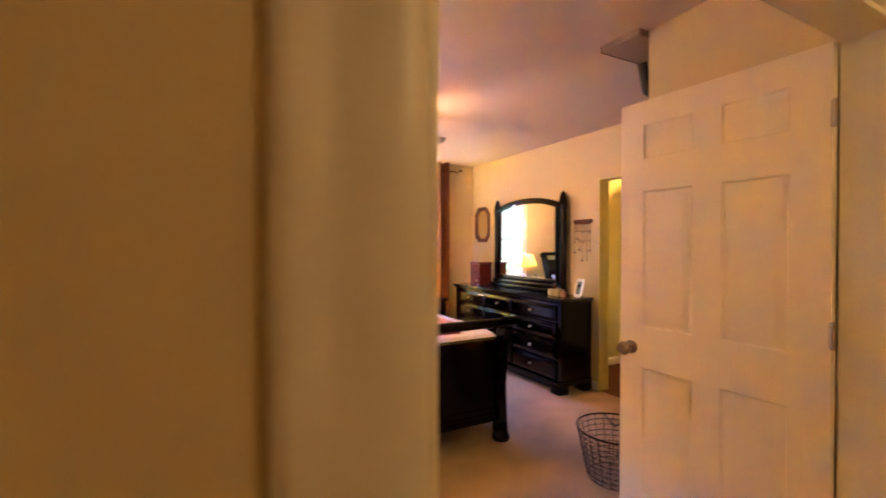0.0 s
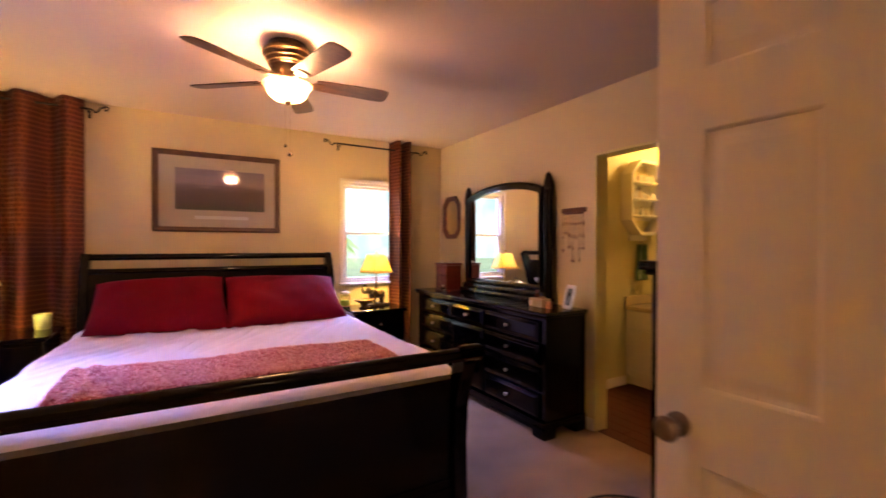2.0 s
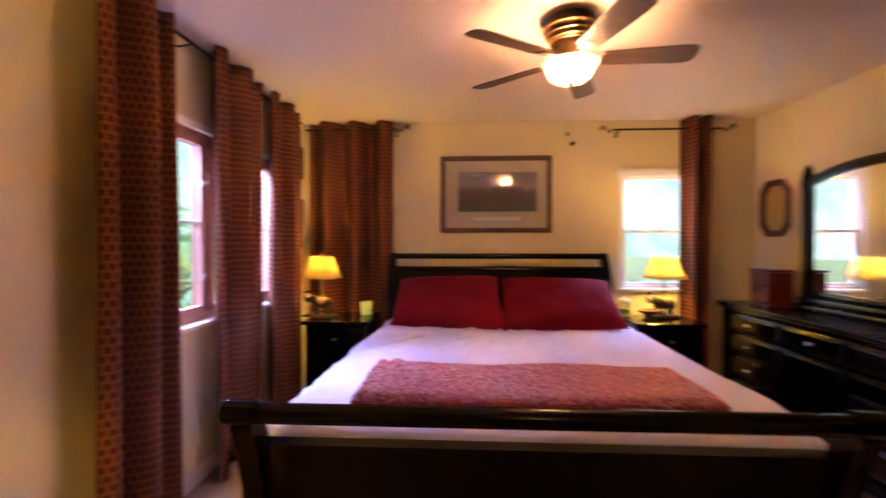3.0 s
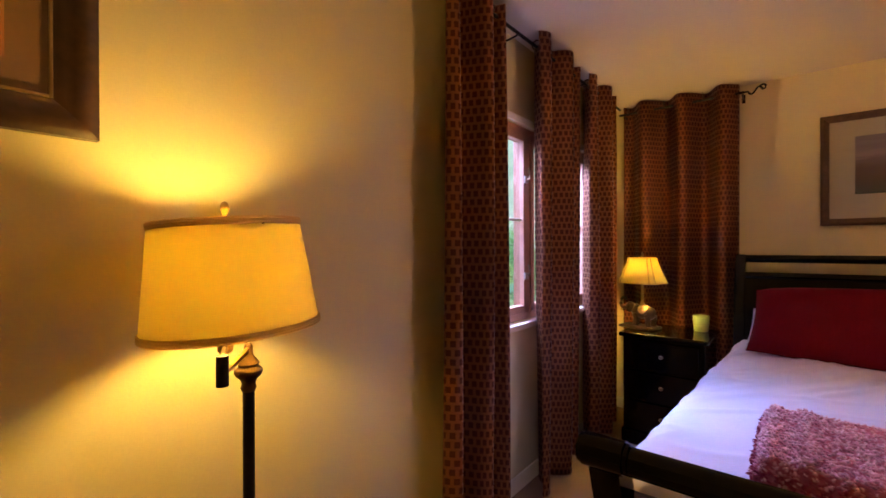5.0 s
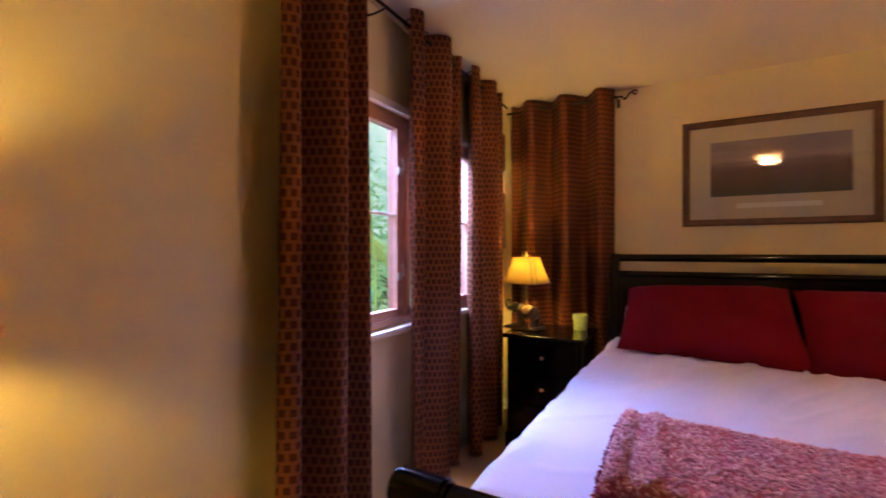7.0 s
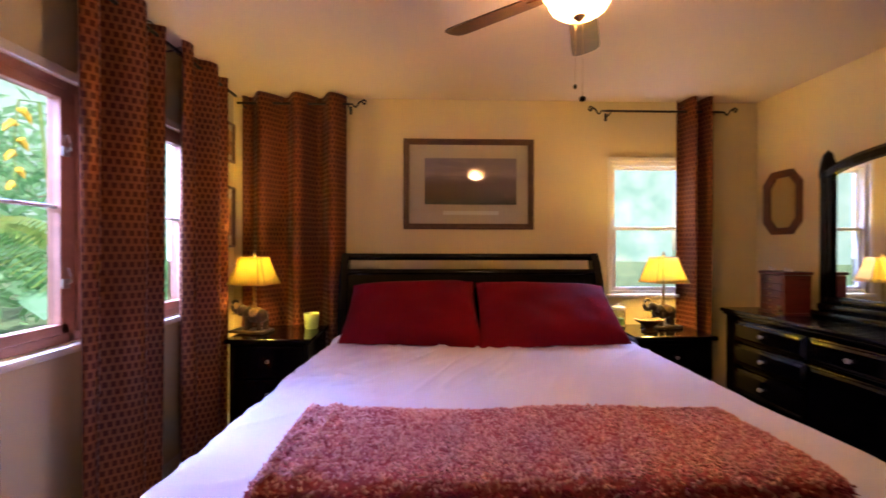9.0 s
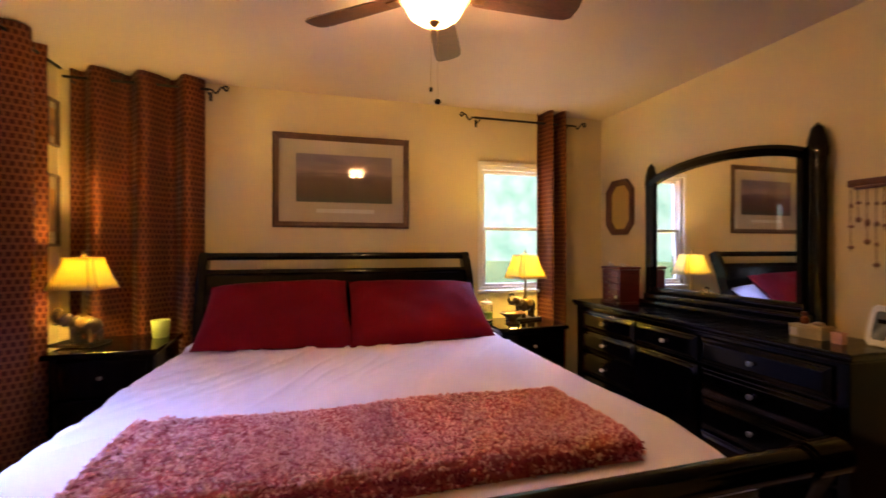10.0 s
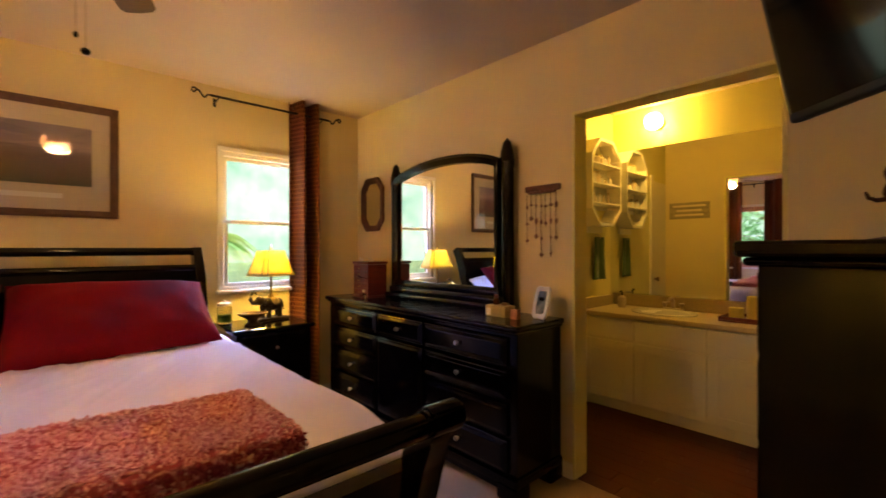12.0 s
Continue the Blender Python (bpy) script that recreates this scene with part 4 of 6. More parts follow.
part("socket", lathe(B(), [(0.010, 1.115), (0.016, 1.12), (0.016, 1.19), (0.020, 1.195), (0.020, 1.225), (0, 1.226)], (top.x, top.y, 0), 16), M_BRASS, lamp)
bm = B()
n = 48
tilt = pose(top.x + 0.012, top.y + 0.010, 1.268, 3.0, -2.0, 0)
rows = []
for i in range(9):
    f = i / 8
    r, z = 0.176 + (0.148 - 0.176) * f, -0.095 + 0.225 * f
    rows.append([bm.verts.new(tilt @ Vector((r * math.cos(2 * math.pi * k / n), r * math.sin(2 * math.pi * k / n), z))) for k in range(n)])
for a, b in zip(rows, rows[1:]):
    for k in range(n):
        bm.faces.new((a[k], a[(k + 1) % n], b[(k + 1) % n], b[k]))
shade = part("shade", bm, M_SHADE, lamp, "glowing cream drum shade")
thick = shade.modifiers.new("thickness", "SOLIDIFY")
thick.thickness = 0.002
for r, z, name in ((0.1765, -0.093, "lower_trim"), (0.1485, 0.128, "upper_trim")):
    bm = B()
    for dz in (-0.005, 0.0, 0.005):
        ring(bm, [tilt @ Vector((r * math.cos(2 * math.pi * k / n), r * math.sin(2 * math.pi * k / n), z + dz)) for k in range(n)], 0.0032, 6, True)
    part(name, bm, M_SHADETRIM, shade, "folded cloth edge")
bm = B()
for k in range(3):
    a = 2 * math.pi * k / 3
    ring(bm, [tilt @ Vector((0, 0, 0.130)), tilt @ Vector((0.153 * math.cos(a), 0.153 * math.sin(a), 0.120))], 0.0018, 6)
ring(bm, [(top.x, top.y, 1.225), (top.x + 0.035, top.y, 1.26), (top.x + 0.035, top.y, 1.35), (top.x, top.y, 1.416), (top.x - 0.035, top.y, 1.35), (top.x - 0.035, top.y, 1.26), (top.x, top.y, 1.225)], 0.002, 6)
part("harp", bm, M_BRASS, lamp)
part("finial", lathe(B(), [(0.004, 1.385), (0.009, 1.398), (0.010, 1.405), (0.006, 1.414), (0, 1.417)], (top.x, top.y, 0.030), 14), M_BRASS, lamp)

# ---- dresser with mirror ----
DX0, DX1, DY0, DY1, DT = 2.87, 3.275, 2.86, 4.79, 0.892
dresser = thing("dresser", "long black wooden dresser with drawers and a middle door", "dresser")
bm = B()
box(bm, (DX0 - 0.022, DY0 - 0.025, DT - 0.028), (DX1, DY1 + 0.025, DT), 0.008)
box(bm, (DX0 - 0.010, DY0 - 0.012, DT - 0.046), (DX1, DY1 + 0.012, DT - 0.029), 0.006)
part("top", bm, M_DARKTOP, dresser)
block("body", (DX0 + 0.012, DY0, 0.115), (DX1, DY1, DT - 0.045), M_DARK, dresser, 0.004)
bm = B()
box(bm, (DX0 - 0.012, DY0 - 0.014, 0.075), (DX1, DY1 + 0.014, 0.125), 0.010)
box(bm, (DX0 + 0.004, DY0 + 0.10, 0.035), (DX1, DY1 - 0.10, 0.080), 0.006)
part("plinth", bm, M_DARK, dresser)
for y in (DY0 - 0.016, DY1 - 0.116):
    for x in (DX0 - 0.018, DX1 - 0.12):
        block("bracket_foot", (x, y, 0.0), (x + 0.12, y + 0.132, 0.085), M_DARK, dresser, 0.014)
def drawer_front(y0, y1, z0, z1, name="drawer"):
    """A moulded front with a sloping lip around a raised field."""
    bm = B()
    box(bm, (DX0 - 0.004, y0, z0), (DX0 + 0.014, y1, z1), 0.003)
    rings = []
    for inset, out in ((0.0, 0.004), (0.008, 0.008), (0.013, 0.0085), (0.028, 0.016), (0.033, 0.0165)):
        rings.append([bm.verts.new((DX0 - out, y, z)) for y, z in ((y0 + inset, z0 + inset), (y1 - inset, z0 + inset), (y1 - inset, z1 - inset), (y0 + inset, z1 - inset))])
    for p, q in zip(rings, rings[1:]):
        for k in range(4):
            bm.faces.new((p[k], p[(k + 1) % 4], q[(k + 1) % 4], q[k]))
    bm.faces.new(rings[-1])
    front = part(name, bm, M_DARK, dresser)
    front.data.polygons.foreach_set("use_smooth", [False] * len(front.data.polygons))
    return front


DRAWER_ROWS = ((0.135, 0.305), (0.325, 0.487), (0.514, 0.662), (0.680, 0.824))
for ya, yb in ((2.915, 3.560), (4.090, 4.690)):
    for za, zb in DRAWER_ROWS:
        knob(drawer_front(ya, yb, za, zb), (DX0 - 0.0165, (ya + yb) / 2 + 0.015, (za + zb) / 2), "-x")
knob(drawer_front(3.580, 4.070, *DRAWER_ROWS[3]), (DX0 - 0.0165, 3.815, 0.752), "-x")
drawer_front(3.580, 4.070, 0.135, 0.662, "cabinet_door")

mirror = thing("dresser_mirror", "arched dresser mirror in a black wooden frame", "mirror")
MX = 3.215
ML, MR = 3.215, 4.340


def arch(y):
    """Height of the mirror's arched top at y."""
    u = (y - (ML + MR) / 2) / ((MR - ML) / 2)
    return 1.715 + 0.165 * math.sqrt(max(0.0, 1 - (u * 0.93) ** 2)) ** 1.0


for y in (ML, MR):
    bm = B()
    lathe(bm, [(0.0, 0.0), (0.048, 0.0), (0.050, 0.02), (0.046, 0.05), (0.046, 0.88), (0.052, 0.90), (0.052, 0.93), (0.044, 0.98), (0.028, 1.04), (0.0, 1.07)], (3.235, y, DT), 20, 0.75, 1.0)
    part("post", bm, M_DARK, mirror)
bm = B()
n = 32
ys = [ML + 0.035 + (MR - ML - 0.07) * i / n for i in range(n + 1)]
pts = [(MX, y, arch(y)) for y in ys]
prev = None
for p in pts:
    quad = [bm.verts.new((p[0] + dx, p[1], p[2] + dz)) for dx, dz in ((-0.03, -0.02), (-0.035, 0.02), (-0.018, 0.042), (0.03, 0.042), (0.03, -0.02))]
    if prev:
        for k in range(5):
            bm.faces.new((prev[k], prev[(k + 1) % 5], quad[(k + 1) % 5], quad[k]))
    else:
        bm.faces.new(quad)
    prev = quad
bm.faces.new(prev[::-1])
part("arched_rail", bm, M_DARK, mirror)
for y0_, y1_ in ((ML + 0.04, ML + 0.072), (MR - 0.072, MR - 0.04)):
    block("stile", (MX - 0.026, y0_, 1.03), (MX + 0.03, y1_, arch((y0_ + y1_) / 2)), M_DARK, mirror, 0.006)
bm = B()
box(bm, (MX - 0.030, ML + 0.03, 0.985), (MX + 0.03, MR - 0.03, 1.035), 0.012)
box(bm, (MX - 0.050, ML - 0.01, 0.935), (MX + 0.04, MR + 0.01, 0.990), 0.016)
box(bm, (MX - 0.065, ML - 0.045, DT + 0.001), (MX + 0.055, MR + 0.045, 0.938), 0.012)
part("base_moulding", bm, M_DARKTOP, mirror)
bm = B()
ys = [ML + 0.06 + (MR - ML - 0.12) * i / 24 for i in range(25)]
outline = [(ML + 0.06, 1.02)] + [(MR - 0.06, 1.02)] + [(y, arch(y) + 0.0) for y in ys[::-1]]
extrude(bm, outline, "x", MX - 0.006, MX + 0.004)
part("glass", bm, M_MIRROR, mirror, "silvered mirror glass")
block("backboard", (MX + 0.032, ML + 0.04, 0.93), (MX + 0.040, MR - 0.04, 1.74), M_DARK, mirror, 0.002)
mirror.matrix_world = Matrix.Translation((MX, 3.78, 0)) @ pose(0, 0, 0, 0, 0, 0.8) @ Matrix.Translation((-MX, -3.78, 0))

# things on the dresser
chest = thing("jewellery_chest", "small cherry wood jewellery chest on the dresser", "jewellery box")
cx0, cx1, cy0, cy1 = 2.99, 3.17, 4.39, 4.60
block("body", (cx0, cy0, DT + 0.012), (cx1, cy1, DT + 0.262), M_CHERRY, chest, 0.004)
block("lid", (cx0 - 0.010, cy0 - 0.010, DT + 0.264), (cx1 + 0.006, cy1 + 0.010, DT + 0.286), M_CHERRY, chest, 0.008)
block("foot_moulding", (cx0 - 0.010, cy0 - 0.010, DT), (cx1 + 0.004, cy1 + 0.010, DT + 0.018), M_CHERRY, chest, 0.006)
for k in range(5):
    z = DT + 0.024 + k * 0.047
    d = block("drawer", (cx0 - 0.008, cy0 + 0.016, z), (cx0 - 0.0005, cy1 - 0.016, z + 0.041), M_CHERRY, chest, 0.003)
    knob(d, (cx0 - 0.008, (cy0 + cy1) / 2, z + 0.02), "-x", M_BRASS, 0.006)
M_PORCELAIN = mat("white_porcelain", (0.78, 0.74, 0.68), 0.25, 40, 0.05, 0.03)
for dx, dy, s in ((3.03, 4.545, 1.0), (3.07, 4.47, 0.8), (3.06, 4.425, 0.7)):
    fig = thing("figurine", "tiny white porcelain ornament on the jewellery chest", "ornament", "ornaments on the chest")
    bm = B()
    z = DT + 0.286
    blob(bm, (dx, dy, z + 0.010 * s), (0.020 * s, 0.024 * s, 0.012 * s), (0, 0, 0), 2)
    blob(bm, (dx, dy + 0.016 * s, z + 0.024 * s), (0.009 * s, 0.010 * s, 0.010 * s), (0, 0, 0), 2)
    ring(bm, [(dx, dy - 0.018 * s, z + 0.012 * s), (dx, dy - 0.034 * s, z + 0.022 * s)], [0.007 * s, 0.002 * s], 8)
    part("bird_shape", bm, M_PORCELAIN, fig)
bottle = thing("perfume_bottle", "small clear perfume bottle on the dresser", "bottle", place=(2.945, 4.38, DT))
part("flask", lathe(B(), [(0, 0), (0.018, 0), (0.021, 0.006), (0.020, 0.035), (0.008, 0.045), (0.008, 0.052), (0, 0.052)], sides=18), M_GLASS, bottle)
part("stopper", lathe(B(), [(0.006, 0.052), (0.010, 0.058), (0.009, 0.07), (0, 0.075)], sides=14), M_NICKEL, bottle)

M_STRAW = mat("pale_wood_box", (0.52, 0.38, 0.16), 0.55, 30, 0.15, 0.1, stretch=(1, 10, 1))
M_CARD = mat("cream_card", (0.70, 0.58, 0.42), 0.6, 50, 0.06, 0.05)
tray = thing("keepsake_box", "small pale wooden keepsake box holding trinkets", "box")
block("box", (3.025, 3.055, DT), (3.115, 3.195, DT + 0.052), M_STRAW, tray, 0.003)
block("lid", (3.022, 3.052, DT + 0.053), (3.118, 3.198, DT + 0.062), M_STRAW, tray, 0.003)
block("label", (3.0225, 3.16, DT + 0.008), (3.0245, 3.192, DT + 0.046), M_CARD, tray, 0, "cream paper tag")
b2 = thing("perfume_bottle", "small brown glass bottle on the keepsake box", "bottle", place=(3.075, 3.16, DT + 0.062))
M_AMBER = mat("amber_glass", (0.10, 0.025, 0.008), 0.15, 30, 0.1, 0.0)
part("flask", lathe(B(), [(0, 0), (0.017, 0), (0.019, 0.004), (0.019, 0.03), (0.008, 0.038), (0, 0.038)], sides=16), M_AMBER, b2)
part("cap", lathe(B(), [(0.009, 0.038), (0.011, 0.04), (0.011, 0.058), (0, 0.060)], sides=14), M_CHERRY, b2)
b3 = thing("trinket", "small gold trinket on the keepsake box", "ornament", place=(3.07, 3.095, DT + 0.062))
bm = B()
blob(bm, (0, 0, 0.009), (0.022, 0.026, 0.010), (0, 0, 0), 2)
part("shell", bm, M_GOLDDRAPE, b3)
b4 = thing("small_box", "tiny peach cardboard box on the dresser", "box")
M_PEACH = mat("peach_card", (0.62, 0.30, 0.18), 0.6, 40, 0.08, 0.05)
block("box", (3.025, 2.975, DT), (3.06, 3.02, DT + 0.044), M_PEACH, b4, 0.003)
block("lid", (3.023, 2.973, DT + 0.0445), (3.062, 3.022, DT + 0.052), M_PEACH, b4, 0.002)

photo = thing("photo_frame", "silver scalloped photo frame leaning on the dresser", "picture frame")
def scallop(s):
    pts = []
    for k in range(48):
        a = 2 * math.pi * k / 48
        ex = 0.36
        x = math.copysign(abs(math.cos(a)) ** ex, math.cos(a)) * 0.052 * s
        y = math.copysign(abs(math.sin(a)) ** ex, math.sin(a)) * 0.092 * s
        w = 1 + 0.025 * math.cos(10 * a)
        pts.append((x * w, y * w))
    return pts
outer, inner = scallop(1.0), [(x * 0.62, y * 0.70) for x, y in scallop(1.0)]
bm = B()
o0 = [bm.verts.new((0, y, z)) for y, z in outer]
o1 = [bm.verts.new((-0.010, y * 0.94, z * 0.96)) for y, z in outer]
i1 = [bm.verts.new((-0.008, y, z)) for y, z in inner]
i0 = [bm.verts.new((0, y, z)) for y, z in inner]
for k in range(48):
    j2 = (k + 1) % 48
    for a, b in ((o0, o1), (o1, i1), (i1, i0), (i0, o0)):
        bm.faces.new((a[k], a[j2], b[j2], b[k]))
M_SILVER = mat("polished_silver", (0.84, 0.86, 0.90), 0.32, 80, 0.05, 0.1, metal=0.7)
part("frame", bm, M_SILVER, photo)
M_PHOTO = mat("dim_photo_print", (0.16, 0.20, 0.24), 0.25, 18, 0.5, 0.0, second=(0.05, 0.06, 0.07), broad=14)
bm = B()
extrude(bm, [(y * 1.02, z * 1.02) for y, z in inner], "x", -0.004, -0.001)
part("photograph", bm, M_PHOTO, photo, "dim blue-grey photograph")
bm = B()
box(bm, (0.0, -0.018, -0.09), (0.004, 0.018, 0.03), 0.001)
bmesh.ops.transform(bm, matrix=pose(0.0, 0, 0, 0, -22, 0), verts=bm.verts)
part("easel_back", bm, M_DARK, photo)
photo.matrix_world = pose(3.15, 2.90, DT + 0.090, 0, 16, -6)

# ---- on the east wall ----
M_FRAMEWOOD = mat("reddish_brown_frame", (0.14, 0.045, 0.025), 0.4, 30, 0.3, 0.1, stretch=(2, 2, 8))
oct_frame = thing("octagonal_mirror", "octagonal mirror in a brown wooden frame", "wall decor")
def octagon(w, h, c=0.52):
    return [(w * c, h), (w, h * 0.62), (w, -h * 0.62), (w * c, -h), (-w * c, -h), (-w, -h * 0.62), (-w, h * 0.62), (-w * c, h)]
def frame_ring(outer, inner, x0, x1, xin):
    bm = B()
    a0, a1 = [bm.verts.new((x0, y, z)) for y, z in outer], [bm.verts.new((x1, y, z)) for y, z in outer]
    b1, b0 = [bm.verts.new((xin, y, z)) for y, z in inner], [bm.verts.new((x0, y, z)) for y, z in inner]
    m = len(outer)
    for k in range(m):
        j = (k + 1) % m
        for p, q in ((a0, a1), (a1, b1), (b1, b0), (b0, a0)):
            bm.faces.new((p[k], p[j], q[j], q[k]))
    return bm
oy, oz = 4.77, 1.668
ring_out, ring_in = octagon(0.165, 0.235), octagon(0.118, 0.185)
part("frame", frame_ring([(oy + a, oz + b) for a, b in ring_out], [(oy + a, oz + b) for a, b in ring_in], XR - 0.001, XR - 0.030, XR - 0.016), M_FRAMEWOOD, oct_frame)
bm = extrude(B(), [(oy + a * 1.03, oz + b * 1.03) for a, b in ring_in], "x", XR - 0.008, XR - 0.002)
part("face", bm, M_OLDMIRROR, oct_frame, "old mirror glass")
chimes = thing("wind_chime", "brown wooden bar hung with shell chimes", "wall decor")
M_SHELL = mat("brown_shell", (0.22, 0.105, 0.065), 0.45, 40, 0.35, 0.1)
bm = B()
box(bm, (XR - 0.022, 2.868, 1.612), (XR - 0.001, 3.112, 1.650), 0.010)
box(bm, (XR - 0.030, 2.90, 1.600), (XR - 0.002, 3.08, 1.615), 0.005)
part("bar", bm, M_FRAMEWOOD, chimes)
rnd = random.Random(9)
for k, (yy, ln) in enumerate(((3.095, 0.30), (3.065, 0.16), (3.03, 0.27), (2.995, 0.38), (2.965, 0.20), (2.93, 0.37), (2.895, 0.28))):
    bm = B()
    ring(bm, [(XR - 0.018, yy, 1.602), (XR - 0.016, yy + 0.003, 1.602 - ln / 2), (XR - 0.016, yy, 1.602 - ln)], 0.0024, 6)
    strand = part("strand", bm, M_SHELL, chimes)
    m = max(2, int(ln / 0.085))
    for i in range(m):
        zz = 1.585 - ln * (i + 0.6) / m
        bm = B()
        blob(bm, (XR - 0.016, yy, zz), (0.006, rnd.uniform(0.007, 0.015), rnd.uniform(0.009, 0.022)), (0, 0, rnd.uniform(-20, 20)), 2)
        part("shell", bm, M_SHELL, strand)

# ---- pictures ----
def seascape(name, cols, band):
    """A print of hazy sky over water: colours from top to bottom."""
    m = bpy.data.materials.new(name)
    m.use_nodes = True
    n, link = m.node_tree.nodes, m.node_tree.links
    b = n["Principled BSDF"]
    b.inputs["Roughness"].default_value = 0.5
    tc, sep, nz = n.new("ShaderNodeTexCoord"), n.new("ShaderNodeSeparateXYZ"), n.new("ShaderNodeTexNoise")
    nz.inputs["Scale"].default_value, nz.inputs["Detail"].default_value = 4.5, 5
    mp = n.new("ShaderNodeMapping")
    mp.inputs["Scale"].default_value = (1, 1, 5)
    link.new(tc.outputs["Generated"], mp.inputs[0]), link.new(mp.outputs[0], nz.inputs[0])
    link.new(tc.outputs["Generated"], sep.inputs[0])
    ad = n.new("ShaderNodeMath")
    ad.operation = "MULTIPLY_ADD"
    ad.inputs[1].default_value = 0.28
    link.new(nz.outputs[0], ad.inputs[0]), link.new(sep.outputs[band], ad.inputs[2])
    rp = n.new("ShaderNodeValToRGB")
    while len(rp.color_ramp.elements) < len(cols):
        rp.color_ramp.elements.new(0.5)
    for e, (p, c) in zip(rp.color_ramp.elements, cols):
        e.position, e.color = p, (*c, 1)
    link.new(ad.outputs[0], rp.inputs[0]), link.new(rp.outputs[0], b.inputs["Base Color"])
    return m


M_MATBOARD = mat("grey_beige_mat_board", (0.56, 0.48, 0.39), 0.8, 120, 0.04, 0.1)
M_PICFRAME = mat("brown_picture_frame", (0.13, 0.065, 0.035), 0.4, 30, 0.25, 0.1, stretch=(8, 2, 8))
M_PRINT = seascape("dusk_seascape_print", ((0.12, (0.045, 0.06, 0.045)), (0.34, (0.10, 0.055, 0.055)), (0.60, (0.14, 0.075, 0.085)), (0.72, (0.20, 0.13, 0.16)), (0.78, (0.34, 0.23, 0.25)), (1.05, (0.24, 0.19, 0.25))), 2)
M_PRINT2 = seascape("warm_landscape_print", ((0.10, (0.22, 0.06, 0.02)), (0.45, (0.42, 0.15, 0.04)), (0.60, (0.20, 0.05, 0.03)), (0.85, (0.45, 0.20, 0.07))), 2)
M_PICGLASS = mat("picture_glass", (1, 1, 1), 0.03, 10, 0, 0)
g = M_PICGLASS.node_tree.nodes["Principled BSDF"]
g.inputs["Transmission Weight"].default_value, g.inputs["IOR"].default_value = 1.0, 1.45
for l in list(g.inputs["Roughness"].links) + list(g.inputs["Base Color"].links):
    M_PICGLASS.node_tree.links.remove(l)
g.inputs["Roughness"].default_value, g.inputs["Base Color"].default_value = 0.02, (1, 1, 1, 1)
M_BAR = mat("white_lettering", (0.72, 0.70, 0.66), 0.6, 60, 0.02, 0)


def picture(label, wide, high, border, print_box, print_mat, bar, mat_board=None, frame_mat=None):
    """A framed, glazed print facing -y, centred on the origin."""
    pic = thing("framed_picture", label, "picture", "framed pictures")
    w, h = wide / 2, high / 2
    prof = [(0, 0), (0, -0.022), (0.15, -0.028), (0.35, -0.030), (0.55, -0.022), (0.75, -0.020), (0.9, -0.014), (1, -0.012), (1, 0)]
    for k, (a, b) in enumerate((((-w, -h), (w, -h)), ((w, -h), (w, h)), ((w, h), (-w, h)), ((-w, h), (-w, -h)))):
        bm = B()
        inx = [(border if p[0] < 0 else -border, border if p[1] < 0 else -border) for p in (a, b)]
        rows = []
        for p, q in zip((a, b), inx):
            rows.append([bm.verts.new((p[0] + q[0] * u, d, p[1] + q[1] * u)) for u, d in prof])
        for i in range(len(prof)):
            j = (i + 1) % len(prof)
            bm.faces.new((rows[0][i], rows[0][j], rows[1][j], rows[1][i]))
        bm.faces.new(rows[0][::-1]), bm.faces.new(rows[1])
        part("frame_side", bm, frame_mat or M_PICFRAME, pic)
    block("mat_board", (-w + border - 0.004, -0.006, -h + border - 0.004), (w - border + 0.004, -0.002, h - border + 0.004), mat_board or M_MATBOARD, pic, 0)
    a, b, c, d = print_box
    block("print", (a, -0.0085, c), (b, -0.0065, d), print_mat, pic, 0, "dim printed scene")
    for x0_, x1_, z0_, z1_ in bar:
        block("title", (x0_, -0.0085, z0_), (x1_, -0.0065, z1_), M_BAR, pic, 0, "pale line of lettering")
    pane = block("glazing", (-w + border - 0.003, -0.0125, -h + border - 0.003), (w - border + 0.003, -0.0105, h - border + 0.003), M_PICGLASS, pic, 0)
    pane.visible_shadow = False
    return pic


pic = picture("brown framed dusk seascape print over the bed", 1.02, 0.705, 0.045, (-0.345, 0.375, -0.158, 0.205), M_PRINT, [(-0.20, 0.235, -0.238, -0.208)])
pic.location = (0.99, YN - 0.001, 1.827)
M_DARKFRAME = mat("dark_carved_frame", (0.045, 0.018, 0.010), 0.35, 40, 0.3, 0.2)
M_BROWNMAT = mat("brown_mat_board", (0.13, 0.055, 0.022), 0.7, 90, 0.15, 0.1)
pic = picture("dark wide-framed warm landscape on the west wall", 0.62, 0.78, 0.075, (-0.165, 0.165, -0.25, 0.25), M_PRINT2, [], M_BROWNMAT, M_DARKFRAME)
for fx0, fx1, fz0, fz1 in ((-0.235, -0.229, -0.315, 0.315), (0.229, 0.235, -0.315, 0.315), (-0.229, 0.229, -0.315, -0.309), (-0.229, 0.229, 0.309, 0.315)):
    block("gilt_fillet", (fx0, -0.018, fz0), (fx1, -0.013, fz1), M_BRASS, pic, 0.001, "thin gilt line")
pic.matrix_world = pose(XL + 0.001, 1.235, 1.97, 0, 0, 90)

for z, hh in ((2.12, 0.30), (1.56, 0.46)):
    pic = picture("small dark framed print between curtain and corner", 0.13, hh, 0.02, (-0.035, 0.035, -hh * 0.3, hh * 0.3), M_PRINT2, [])
    pic.matrix_world = pose(XL + 0.001, 4.945, z, 0, 0, 90)

